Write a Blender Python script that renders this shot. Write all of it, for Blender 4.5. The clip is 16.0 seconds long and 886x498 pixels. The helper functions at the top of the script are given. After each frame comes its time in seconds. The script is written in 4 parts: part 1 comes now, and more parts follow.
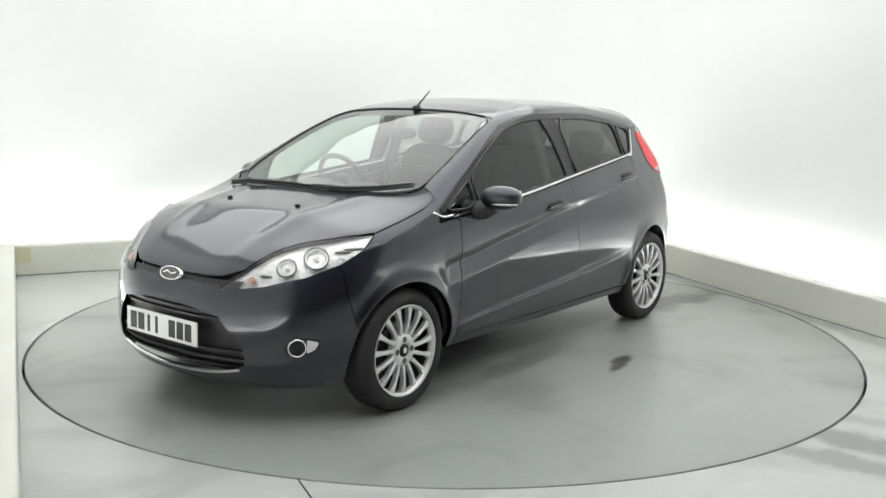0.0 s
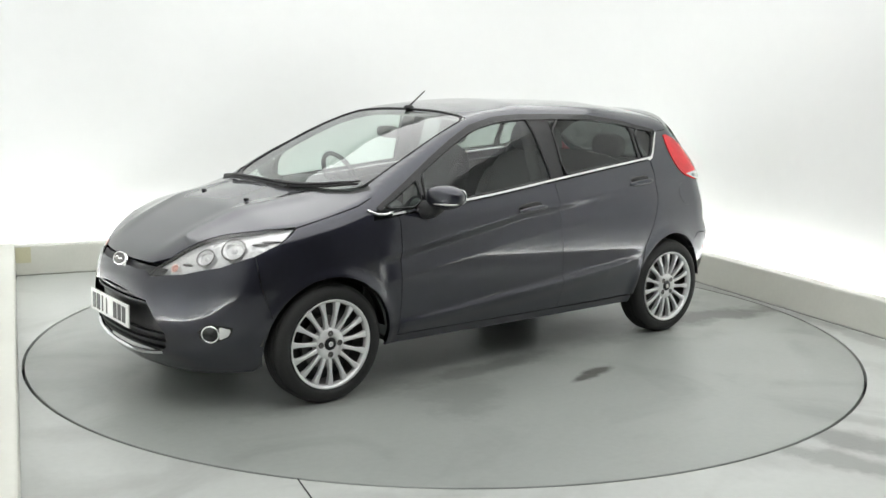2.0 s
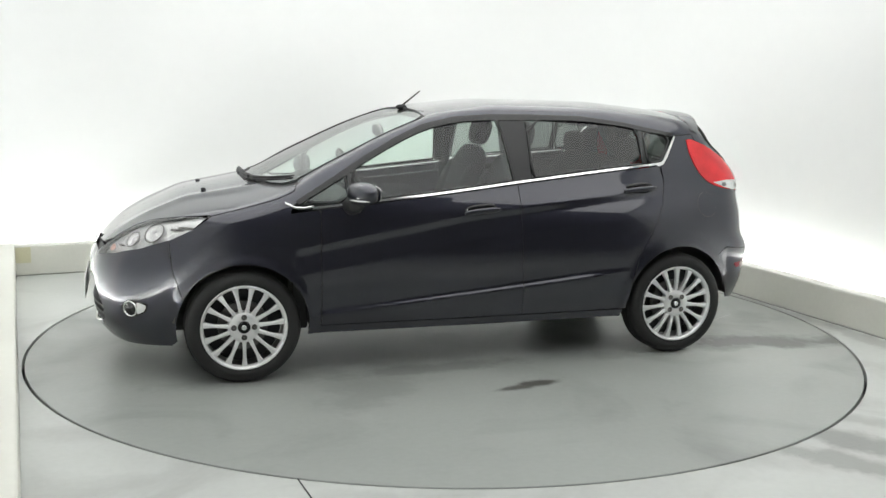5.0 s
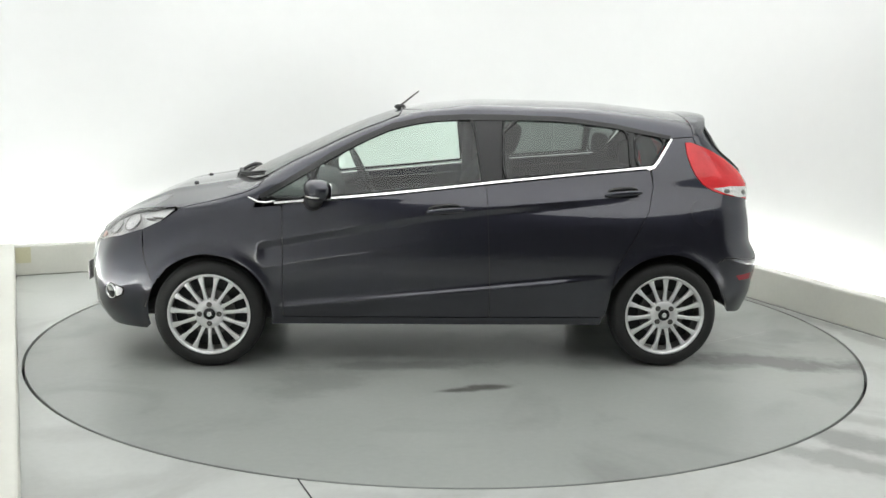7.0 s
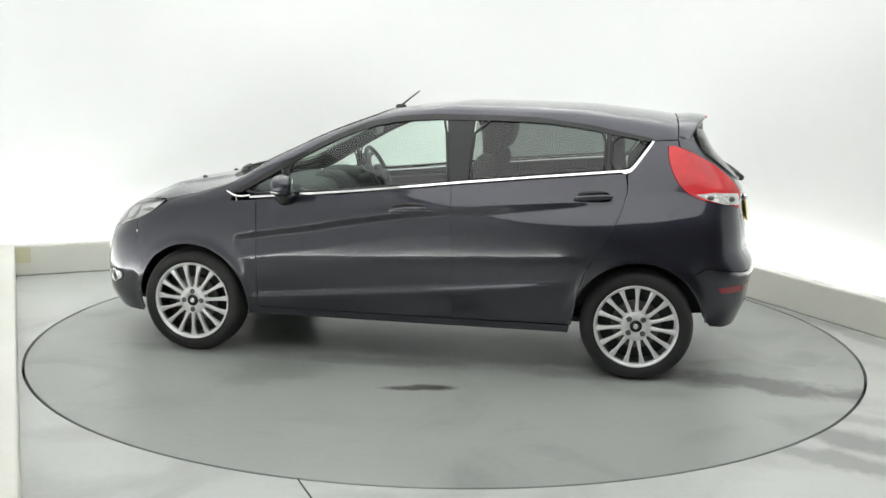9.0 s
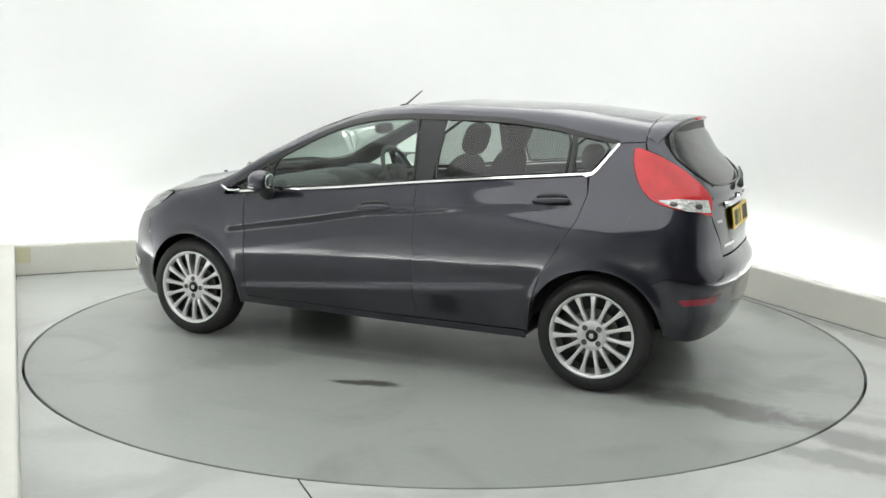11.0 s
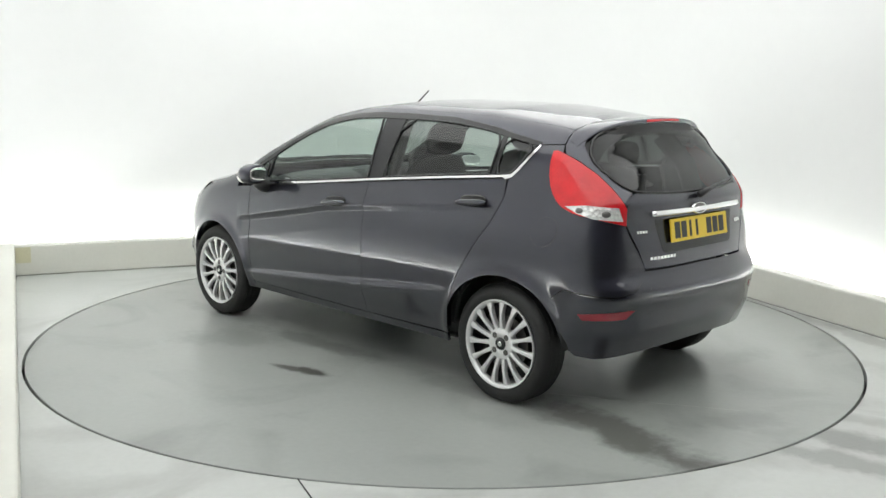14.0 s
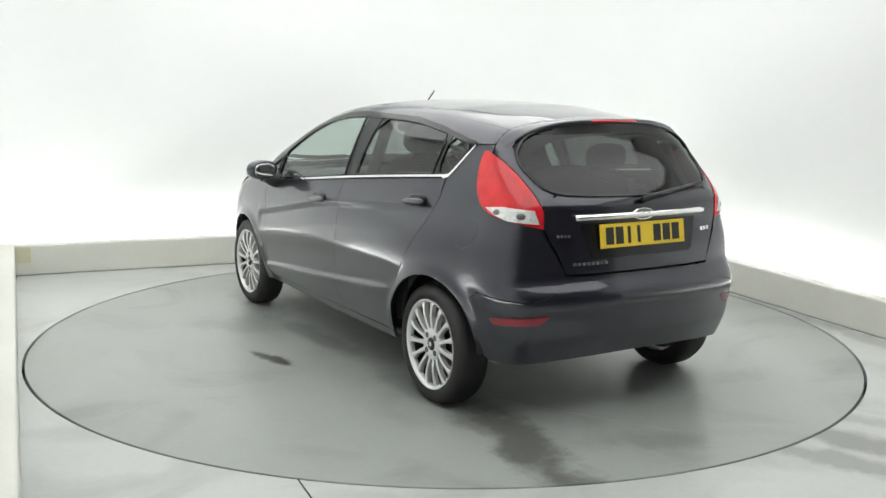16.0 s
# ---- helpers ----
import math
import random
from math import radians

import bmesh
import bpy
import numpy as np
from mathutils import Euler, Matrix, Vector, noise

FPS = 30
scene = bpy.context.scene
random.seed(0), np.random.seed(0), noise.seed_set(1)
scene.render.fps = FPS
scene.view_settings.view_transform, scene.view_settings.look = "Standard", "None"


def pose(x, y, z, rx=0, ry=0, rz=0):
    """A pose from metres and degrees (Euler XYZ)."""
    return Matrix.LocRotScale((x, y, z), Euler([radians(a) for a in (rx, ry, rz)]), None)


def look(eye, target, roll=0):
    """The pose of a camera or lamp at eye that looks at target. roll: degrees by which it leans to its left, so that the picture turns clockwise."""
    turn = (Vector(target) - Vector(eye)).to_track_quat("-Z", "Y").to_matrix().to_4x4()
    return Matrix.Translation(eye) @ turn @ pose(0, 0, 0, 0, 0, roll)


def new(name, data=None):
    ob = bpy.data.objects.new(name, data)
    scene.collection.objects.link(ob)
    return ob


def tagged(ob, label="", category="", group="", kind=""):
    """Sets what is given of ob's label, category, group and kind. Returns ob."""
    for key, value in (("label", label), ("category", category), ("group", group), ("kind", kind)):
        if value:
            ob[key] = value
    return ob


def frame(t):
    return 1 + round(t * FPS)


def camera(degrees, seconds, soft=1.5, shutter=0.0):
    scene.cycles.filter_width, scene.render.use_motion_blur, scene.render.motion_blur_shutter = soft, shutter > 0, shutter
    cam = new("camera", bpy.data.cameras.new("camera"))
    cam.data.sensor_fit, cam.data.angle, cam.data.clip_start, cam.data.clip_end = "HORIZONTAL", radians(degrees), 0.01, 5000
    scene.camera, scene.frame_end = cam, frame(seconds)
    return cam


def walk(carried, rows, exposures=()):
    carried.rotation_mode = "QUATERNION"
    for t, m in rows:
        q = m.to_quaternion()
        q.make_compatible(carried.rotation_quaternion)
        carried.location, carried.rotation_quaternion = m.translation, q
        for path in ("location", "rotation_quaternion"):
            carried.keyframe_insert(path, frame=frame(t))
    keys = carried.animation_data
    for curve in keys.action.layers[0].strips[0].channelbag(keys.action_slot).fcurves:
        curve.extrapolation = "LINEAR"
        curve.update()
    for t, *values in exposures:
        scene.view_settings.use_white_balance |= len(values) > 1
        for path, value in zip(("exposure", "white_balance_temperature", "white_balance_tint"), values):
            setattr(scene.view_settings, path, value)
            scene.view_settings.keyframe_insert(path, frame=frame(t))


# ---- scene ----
cam = camera(48.23, 16.0, soft=1.5)
EYE = (0.0, -6.0674, 1.5549)
PITCH, YAW, ROLL = -9.673, -0.179, 0.973
AHEAD = (math.sin(radians(YAW)) * math.cos(radians(PITCH)), math.cos(radians(YAW)) * math.cos(radians(PITCH)), math.sin(radians(PITCH)))
STAND = look(EYE, [e + a for e, a in zip(EYE, AHEAD)], ROLL)
walk(cam, [(0, STAND), (16, STAND)], [(0, 0.0), (16, 0.0)])

# ---- light: an added glowing ceiling sheet and hidden tubes behind the kerb carry it; a dim grey world outside ----
world = bpy.data.worlds.new("world")
scene.world = world
world.use_nodes = True
world.node_tree.nodes["Background"].inputs[0].default_value = (0.8, 0.85, 0.85, 1)
world.node_tree.nodes["Background"].inputs[1].default_value = 0.05
PANEL_GLOW, TUBE_GLOW = 1.31, 43.0


# ---- materials ----
def material(name, color, rough=0.5, metal=0.0, vary=0.0, grain=0.0, scale=8.0, coat=0.0, spec=0.5, glow=None, clear=0.0, flake=0.0):
    """A principled material with two scales of colour variation and a fine bump."""
    m = bpy.data.materials.new(name)
    m.use_nodes = True
    nt = m.node_tree
    b = nt.nodes["Principled BSDF"]
    b.inputs["Base Color"].default_value = (*color, 1)
    b.inputs["Roughness"].default_value = rough
    b.inputs["Metallic"].default_value = metal
    b.inputs["Specular IOR Level"].default_value = spec
    b.inputs["Coat Weight"].default_value = coat
    b.inputs["Coat Roughness"].default_value = 0.03
    b.inputs["Coat IOR"].default_value = 1.6
    b.inputs["Transmission Weight"].default_value = clear
    if glow:
        b.inputs["Emission Color"].default_value = (*glow[:3], 1)
        b.inputs["Emission Strength"].default_value = glow[3]
    if vary or grain or flake:
        co = nt.nodes.new("ShaderNodeTexCoord")
        big, small = nt.nodes.new("ShaderNodeTexNoise"), nt.nodes.new("ShaderNodeTexNoise")
        big.inputs["Scale"].default_value, small.inputs["Scale"].default_value = scale * 0.15, scale * 6
        big.inputs["Detail"].default_value, small.inputs["Detail"].default_value = 6, 3
        for n in (big, small):
            nt.links.new(co.outputs["Object"], n.inputs["Vector"])
        if vary:
            add = nt.nodes.new("ShaderNodeMath")
            add.operation = "MULTIPLY_ADD"
            add.inputs[1].default_value = 0.3
            nt.links.new(small.outputs["Fac"], add.inputs[0])
            nt.links.new(big.outputs["Fac"], add.inputs[2])
            ramp = nt.nodes.new("ShaderNodeValToRGB")
            ramp.color_ramp.elements[0].position, ramp.color_ramp.elements[1].position = 0.42, 0.88
            ramp.color_ramp.elements[0].color = (*[c * (1 - vary) for c in color], 1)
            ramp.color_ramp.elements[1].color = (*[min(1, c * (1 + vary)) for c in color], 1)
            nt.links.new(add.outputs[0], ramp.inputs[0])
            nt.links.new(ramp.outputs[0], b.inputs["Base Color"])
        if grain:
            bump = nt.nodes.new("ShaderNodeBump")
            bump.inputs["Strength"].default_value, bump.inputs["Distance"].default_value = grain, 0.004
            nt.links.new(small.outputs["Fac"], bump.inputs["Height"])
            nt.links.new(bump.outputs[0], b.inputs["Normal"])
    return m


def glass_material(name, tint, ior=1.45):
    m = bpy.data.materials.new(name)
    m.use_nodes = True
    nt = m.node_tree
    nt.nodes.remove(nt.nodes["Principled BSDF"])
    out = nt.nodes["Material Output"]
    mix, see, gloss, face, power, scale = (nt.nodes.new("ShaderNode" + k) for k in ("MixShader", "BsdfTransparent", "BsdfGlossy", "LayerWeight", "Math", "Math"))
    see.inputs[0].default_value = (*tint, 1)
    gloss.inputs["Roughness"].default_value = 0.02
    face.inputs[0].default_value = 0.5
    power.operation, power.inputs[1].default_value = "POWER", 4.0
    base = ((ior - 1) / (ior + 1)) ** 2 * 1.8
    scale.operation, scale.inputs[1].default_value, scale.inputs[2].default_value = "MULTIPLY_ADD", 1 - base, base
    nt.links.new(face.outputs["Facing"], power.inputs[0])
    nt.links.new(power.outputs[0], scale.inputs[0])
    nt.links.new(scale.outputs[0], mix.inputs[0])
    nt.links.new(see.outputs[0], mix.inputs[1])
    nt.links.new(gloss.outputs[0], mix.inputs[2])
    nt.links.new(mix.outputs[0], out.inputs[0])
    return m


def floor_material(name, color, stains, seams=(), scuffs=0.5):
    """Worn painted concrete: stains are (x, y, half length, half width, turn in degrees, strength); seams are (x0, y0, x1, y1)."""
    m = material(name, color, 0.32, vary=0.10, scale=5.0, spec=0.6)
    nt = m.node_tree
    b = nt.nodes["Principled BSDF"]
    co = nt.nodes.new("ShaderNodeTexCoord")
    rag = nt.nodes.new("ShaderNodeTexNoise")
    rag.inputs["Scale"].default_value, rag.inputs["Detail"].default_value = 5.0, 8
    rag.inputs["Roughness"].default_value = 0.62
    nt.links.new(co.outputs["Object"], rag.inputs["Vector"])
    last = b.inputs["Base Color"].links[0].from_socket
    dark = nt.nodes.new("ShaderNodeMath")
    dark.operation = "ADD"
    dark.inputs[0].default_value = dark.inputs[1].default_value = 0.0
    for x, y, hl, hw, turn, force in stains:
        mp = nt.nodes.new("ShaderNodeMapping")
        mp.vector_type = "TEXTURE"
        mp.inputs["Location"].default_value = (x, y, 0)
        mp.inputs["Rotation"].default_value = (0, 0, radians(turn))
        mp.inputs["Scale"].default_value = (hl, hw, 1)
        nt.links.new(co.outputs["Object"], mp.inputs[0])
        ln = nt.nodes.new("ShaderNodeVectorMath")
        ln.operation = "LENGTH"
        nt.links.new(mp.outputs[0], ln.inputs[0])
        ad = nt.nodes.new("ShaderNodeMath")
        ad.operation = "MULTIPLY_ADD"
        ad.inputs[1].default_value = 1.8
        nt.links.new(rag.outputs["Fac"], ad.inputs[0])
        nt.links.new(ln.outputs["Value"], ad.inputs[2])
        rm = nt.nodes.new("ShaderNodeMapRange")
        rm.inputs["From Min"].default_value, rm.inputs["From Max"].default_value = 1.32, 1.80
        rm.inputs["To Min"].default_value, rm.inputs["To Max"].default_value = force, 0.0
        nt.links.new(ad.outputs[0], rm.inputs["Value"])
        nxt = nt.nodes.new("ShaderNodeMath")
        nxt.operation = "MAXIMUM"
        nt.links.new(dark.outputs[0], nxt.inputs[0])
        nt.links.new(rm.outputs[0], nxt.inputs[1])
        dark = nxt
    # faint scuffs over the whole sheet
    scuff = nt.nodes.new("ShaderNodeTexNoise")
    scuff.inputs["Scale"].default_value, scuff.inputs["Detail"].default_value, scuff.inputs["Distortion"].default_value = 1.3, 9, 1.2
    nt.links.new(co.outputs["Object"], scuff.inputs["Vector"])
    sr = nt.nodes.new("ShaderNodeMapRange")
    sr.inputs["From Min"].default_value, sr.inputs["From Max"].default_value = 0.52, 0.78
    sr.inputs["To Min"].default_value, sr.inputs["To Max"].default_value = 0.0, scuffs
    nt.links.new(scuff.outputs["Fac"], sr.inputs["Value"])
    mx = nt.nodes.new("ShaderNodeMath")
    mx.operation = "MAXIMUM"
    nt.links.new(dark.outputs[0], mx.inputs[0])
    nt.links.new(sr.outputs[0], mx.inputs[1])
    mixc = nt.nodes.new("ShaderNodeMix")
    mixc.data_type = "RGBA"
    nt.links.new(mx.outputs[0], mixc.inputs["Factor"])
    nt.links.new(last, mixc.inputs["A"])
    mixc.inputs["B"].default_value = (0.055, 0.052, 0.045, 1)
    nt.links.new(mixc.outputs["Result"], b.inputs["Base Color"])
    # wear also changes the gloss
    rr = nt.nodes.new("ShaderNodeMapRange")
    rr.inputs["To Min"].default_value, rr.inputs["To Max"].default_value = 0.24, 0.42
    nt.links.new(scuff.outputs["Fac"], rr.inputs["Value"])
    nt.links.new(rr.outputs[0], b.inputs["Roughness"])
    return m


WALL = material("white_wall_paint", (0.80, 0.81, 0.80), 0.6, vary=0.02, scale=2.0)
KERB = material("cream_kerb_paint", (0.66, 0.66, 0.60), 0.45, vary=0.06, grain=0.1, scale=6.0)
CEIL = material("ceiling_paint", (0.78, 0.79, 0.78), 0.7, vary=0.02, scale=2.0)
HALL = material("grey_hall_paint", (0.22, 0.222, 0.23), 0.8, vary=0.08, scale=2.0)
GLOWPANEL = material("ceiling_glow", (0.8, 0.8, 0.8), 0.5, glow=(0.995, 1.0, 0.99, PANEL_GLOW))
TUBE = material("tube_glass", (0.8, 0.8, 0.8), 0.4, glow=(0.98, 1.0, 0.995, TUBE_GLOW))
GROOVE = material("dark_gap", (0.02, 0.02, 0.02), 0.8, vary=0.3)
PAINT = material("dark_grey_metallic_paint", (0.0255, 0.0262, 0.0385), 0.40, metal=1.0, vary=0.04, scale=30.0, coat=1.0, spec=0.5)
PAINT.node_tree.nodes["Principled BSDF"].inputs["Coat IOR"].default_value = 1.67
BLACK = material("black_plastic", (0.014, 0.014, 0.015), 0.45, vary=0.2, grain=0.15, scale=40.0)
GLOSSBLACK = material("gloss_black_trim", (0.010, 0.010, 0.011), 0.12, vary=0.1, scale=20.0)
RUBBER = material("tyre_rubber", (0.011, 0.011, 0.011), 0.62, vary=0.25, grain=0.3, scale=30.0)
ALLOY = material("silver_alloy", (0.74, 0.74, 0.74), 0.32, metal=0.45, vary=0.06, scale=30.0)
CHROME = material("chrome", (0.88, 0.88, 0.88), 0.07, metal=1.0, vary=0.03, scale=20.0)
STEEL = material("brake_steel", (0.15, 0.145, 0.14), 0.4, metal=0.9, vary=0.2, scale=20.0)
REFLECTOR = material("lamp_reflector", (0.84, 0.84, 0.84), 0.24, metal=0.5, vary=0.08, scale=60.0)
def faceted(m, size, depth):
    """Gives a reflector the pressed facets of a lamp's inside."""
    nt = m.node_tree
    co, cells, bump = (nt.nodes.new("ShaderNode" + k) for k in ("TexCoord", "TexVoronoi", "Bump"))
    cells.inputs["Scale"].default_value = size
    bump.inputs["Strength"].default_value, bump.inputs["Distance"].default_value = 1.0, depth
    nt.links.new(co.outputs["Object"], cells.inputs["Vector"])
    nt.links.new(cells.outputs["Distance"], bump.inputs["Height"])
    nt.links.new(bump.outputs[0], nt.nodes["Principled BSDF"].inputs["Normal"])


faceted(REFLECTOR, 48.0, 0.0025)
RED = material("red_lamp_plastic", (0.60, 0.014, 0.020), 0.16, vary=0.30, scale=40.0, coat=0.25)
DARKRED = material("dark_red_reflector", (0.23, 0.008, 0.02), 0.2, vary=0.1, scale=50.0, coat=0.5)
AMBER = material("amber_bulb", (0.72, 0.46, 0.40), 0.2, vary=0.1, scale=40.0)
WHITEPLASTIC = material("clear_lamp_plastic", (0.72, 0.72, 0.70), 0.15, metal=0.3, vary=0.12, scale=60.0, coat=1.0)
faceted(WHITEPLASTIC, 55.0, 0.005)
PLATE_W = material("white_plate", (0.80, 0.80, 0.78), 0.35, vary=0.03, scale=20.0)
PLATE_Y = material("yellow_plate", (0.78, 0.56, 0.03), 0.35, vary=0.04, scale=20.0)
INK = material("plate_ink", (0.012, 0.012, 0.012), 0.5, vary=0.1)
CLOTH = material("charcoal_seat_cloth", (0.035, 0.035, 0.037), 0.9, vary=0.2, grain=0.5, scale=25.0)
DASH = material("dashboard_plastic", (0.030, 0.031, 0.033), 0.6, vary=0.15, grain=0.2, scale=30.0)
LINING = material("pale_headlining", (0.42, 0.42, 0.40), 0.9, vary=0.05, scale=20.0)
GLASS = glass_material("window_glass", (0.83, 0.92, 0.87))
SCREEN = glass_material("windscreen_glass", (0.78, 0.87, 0.83), 1.7)
TINT = glass_material("tinted_glass", (0.35, 0.385, 0.37))
REARTINT = glass_material("dark_rear_glass", (0.13, 0.148, 0.14), 1.4)
CLEAR = glass_material("lamp_cover", (0.95, 0.95, 0.95))
# ---- mesh helpers ----
def part(name, bm, mat, parent=None, label="", smooth=False):
    """Links a bmesh (or a ready mesh) as one object under its parent."""
    if isinstance(bm, bmesh.types.BMesh):
        me = bpy.data.meshes.new(name)
        if smooth:
            for f in bm.faces:
                f.smooth = True
        bm.to_mesh(me)
        bm.free()
    else:
        me = bm
    me.materials.append(mat)
    ob = new(name, me)
    ob.parent = parent
    return tagged(ob, label)


def box(bm, x0, y0, z0, x1, y1, z1, bevel=0.0, seg=2):
    r = bmesh.ops.create_cube(bm, size=1, matrix=Matrix.LocRotScale(((x0 + x1) / 2, (y0 + y1) / 2, (z0 + z1) / 2), None, (abs(x1 - x0), abs(y1 - y0), abs(z1 - z0))))
    if bevel:
        edges = list({e for v in r["verts"] for e in v.link_edges})
        bmesh.ops.bevel(bm, geom=edges, offset=bevel, segments=seg, profile=0.5, affect="EDGES")
    return bm


def spin(bm, rows, n=48, axis="y", arc=2 * math.pi):
    """A body of revolution about the y axis: rows of (y, radius)."""
    rings = []
    full = abs(arc - 2 * math.pi) < 1e-6
    for y, r in rows:
        rings.append([bm.verts.new((r * math.cos(arc * i / n), y, r * math.sin(arc * i / n))) for i in range(n if full else n + 1)])
    for a, b in zip(rings, rings[1:]):
        for i in range(n):
            j = (i + 1) % n if full else i + 1
            bm.faces.new((a[i], a[j], b[j], b[i]))
    return bm


def tube(bm, pts, r, n=8, closed=False):
    """A round bar along points; r is one radius or one for each point."""
    pts = [Vector(p) for p in pts]
    rings = []
    for i, p in enumerate(pts):
        a = pts[i - 1] if closed or i else p
        b = pts[(i + 1) % len(pts)] if closed or i < len(pts) - 1 else p
        d = (b - a).normalized()
        s = d.cross(Vector((0, 0, 1)))
        s = s.normalized() if s.length > 1e-3 else Vector((1, 0, 0))
        u = s.cross(d)
        rad = r[i] if isinstance(r, (list, tuple)) else r
        rings.append([bm.verts.new(p + rad * (math.cos(2 * math.pi * k / n) * s + math.sin(2 * math.pi * k / n) * u)) for k in range(n)])
    for i in range(len(rings) if closed else len(rings) - 1):
        a, b = rings[i], rings[(i + 1) % len(rings)]
        for k in range(n):
            bm.faces.new((a[k], a[(k + 1) % n], b[(k + 1) % n], b[k]))
    if not closed:
        bm.faces.new(rings[0][::-1])
        bm.faces.new(rings[-1])
    return bm


def blob(bm, center, size, power=2.5, nu=20, nv=12, m=None):
    """A rounded box: a superellipsoid."""
    def sp(v, e):
        return math.copysign(abs(v) ** (2 / e), v)
    rows = []
    for j in range(nv + 1):
        la = math.pi * (j / nv - 0.5)
        rows.append([])
        for i in range(nu):
            lo = 2 * math.pi * i / nu
            p = Vector((size[0] * sp(math.cos(la), power) * sp(math.cos(lo), power), size[1] * sp(math.cos(la), power) * sp(math.sin(lo), power), size[2] * sp(math.sin(la), power)))
            rows[-1].append(bm.verts.new(Vector(center) + (m @ p if m else p)))
    for a, b in zip(rows, rows[1:]):
        for i in range(nu):
            bm.faces.new((a[i], a[(i + 1) % nu], b[(i + 1) % nu], b[i]))
    bmesh.ops.remove_doubles(bm, verts=bm.verts, dist=1e-5)
    return bm


# ---- the place: a white photo booth with a turntable, turned 23.6 degrees to the camera ----
BOOTH = pose(0, 0, 0, 0, 0, 23.6)
LEFT, RIGHT, BACK, FRONT = -2.475, 2.52, 2.67, -8.4
SETBACK, KERB_H, CEIL_Z = 0.42, 0.238, 3.3
DISC_R = 2.444


def setting(name, bm, mat, label, category, smooth=False):
    ob = part(name, bm, mat, None, "", smooth)
    ob.matrix_world = BOOTH
    return tagged(ob, label, category, kind="structure")


def annulus(bm, r, z, x0, x1, y0, y1, n=160):
    """A sheet with a round hole."""
    inner, outer = [], []
    for i in range(n):
        a = 2 * math.pi * i / n
        c, s = math.cos(a), math.sin(a)
        k = min((x1 if c > 0 else -x0) / max(abs(c), 1e-6), (y1 if s > 0 else -y0) / max(abs(s), 1e-6))
        inner.append(bm.verts.new((r * c, r * s, z)))
        outer.append(bm.verts.new((k * c, k * s, z)))
    low = [bm.verts.new((v.co.x, v.co.y, z - 0.05)) for v in inner]
    for i in range(n):
        j = (i + 1) % n
        bm.faces.new((inner[i], outer[i], outer[j], inner[j]))
        bm.faces.new((inner[j], low[j], low[i], inner[i]))
    return bm


bm = annulus(bmesh.new(), DISC_R + 0.015, 0.0, LEFT, RIGHT, -2.48, BACK)
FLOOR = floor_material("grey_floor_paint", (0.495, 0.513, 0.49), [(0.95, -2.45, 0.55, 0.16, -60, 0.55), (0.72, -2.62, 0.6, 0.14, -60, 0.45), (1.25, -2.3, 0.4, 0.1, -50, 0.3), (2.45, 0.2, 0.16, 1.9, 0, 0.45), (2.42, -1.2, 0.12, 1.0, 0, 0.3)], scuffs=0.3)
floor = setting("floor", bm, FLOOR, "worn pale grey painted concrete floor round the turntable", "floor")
bm = bmesh.new()
box(bm, LEFT - 1.2, FRONT, -0.1, RIGHT + 1.2, -2.4801, -0.0)
part("floor_front", bm, FLOOR, floor)
bm = bmesh.new()
box(bm, -2.9, -2.9, -0.12, 2.95, 3.0, -0.055)
part("pit", bm, GROOVE, floor)
# a fine joint in the floor in front of the turntable
bm = bmesh.new()
box(bm, -1.478, -2.42, 0.0005, -1.472, -1.958, 0.002)
part("floor_joint", bm, GROOVE, floor)

bm = box(bmesh.new(), LEFT - 0.12, FRONT, 0, LEFT, BACK + 0.12, KERB_H, 0.012)
setting("kerb_left", bm, KERB, "cream painted low kerb hiding the light tubes", "kerb")
bm = box(bmesh.new(), LEFT + 0.002, BACK, 0, RIGHT - 0.002, BACK + 0.12, KERB_H, 0.012)
kerb_back = setting("kerb_back", bm, KERB, "cream painted low kerb hiding the light tubes", "kerb")
YELLOWED = material("yellowed_kerb_paint", (0.62, 0.60, 0.42), 0.5, vary=0.12, grain=0.1, scale=14.0)
bm = box(bmesh.new(), LEFT + .004, BACK - .0015, .10, LEFT + .115, BACK + .01, KERB_H - .016, .001, 1)
part("paint_patch", bm, YELLOWED, kerb_back, "yellowed paint patch in the corner")
bm = box(bmesh.new(), RIGHT, -4.6, 0, RIGHT + 0.12, BACK + 0.12, KERB_H, 0.012)
setting("kerb_right", bm, KERB, "cream painted low kerb hiding the light tubes", "kerb")


def cove(bm, x0, x1, y0, y1, z1, r=0.85, n=40, t=0.1):
    """Left, back and right walls as one sheet with rounded corners and thickness."""
    path = [(x0, y0)]
    path += [(x0 + r - r * math.cos(a), y1 - r + r * math.sin(a)) for a in [math.pi / 2 * i / n for i in range(n + 1)]]
    path += [(x1 - r + r * math.sin(a), y1 - r + r * math.cos(a)) for a in [math.pi / 2 * i / n for i in range(n + 1)]]
    path += [(x1, y0)]
    cols = []
    for i, (x, y) in enumerate(path):
        a, b = path[max(i - 1, 0)], path[min(i + 1, len(path) - 1)]
        d = Vector((b[0] - a[0], b[1] - a[1])).normalized()
        ox, oy = x - d.y * t, y + d.x * t
        cols.append([bm.verts.new(p) for p in ((x, y, -0.1), (x, y, z1), (ox, oy, z1), (ox, oy, -0.1))])
    for a, b in zip(cols, cols[1:]):
        for k in range(4):
            bm.faces.new((a[k], b[k], b[(k + 1) % 4], a[(k + 1) % 4]))
    bm.faces.new(cols[0])
    bm.faces.new(cols[-1][::-1])
    return bm


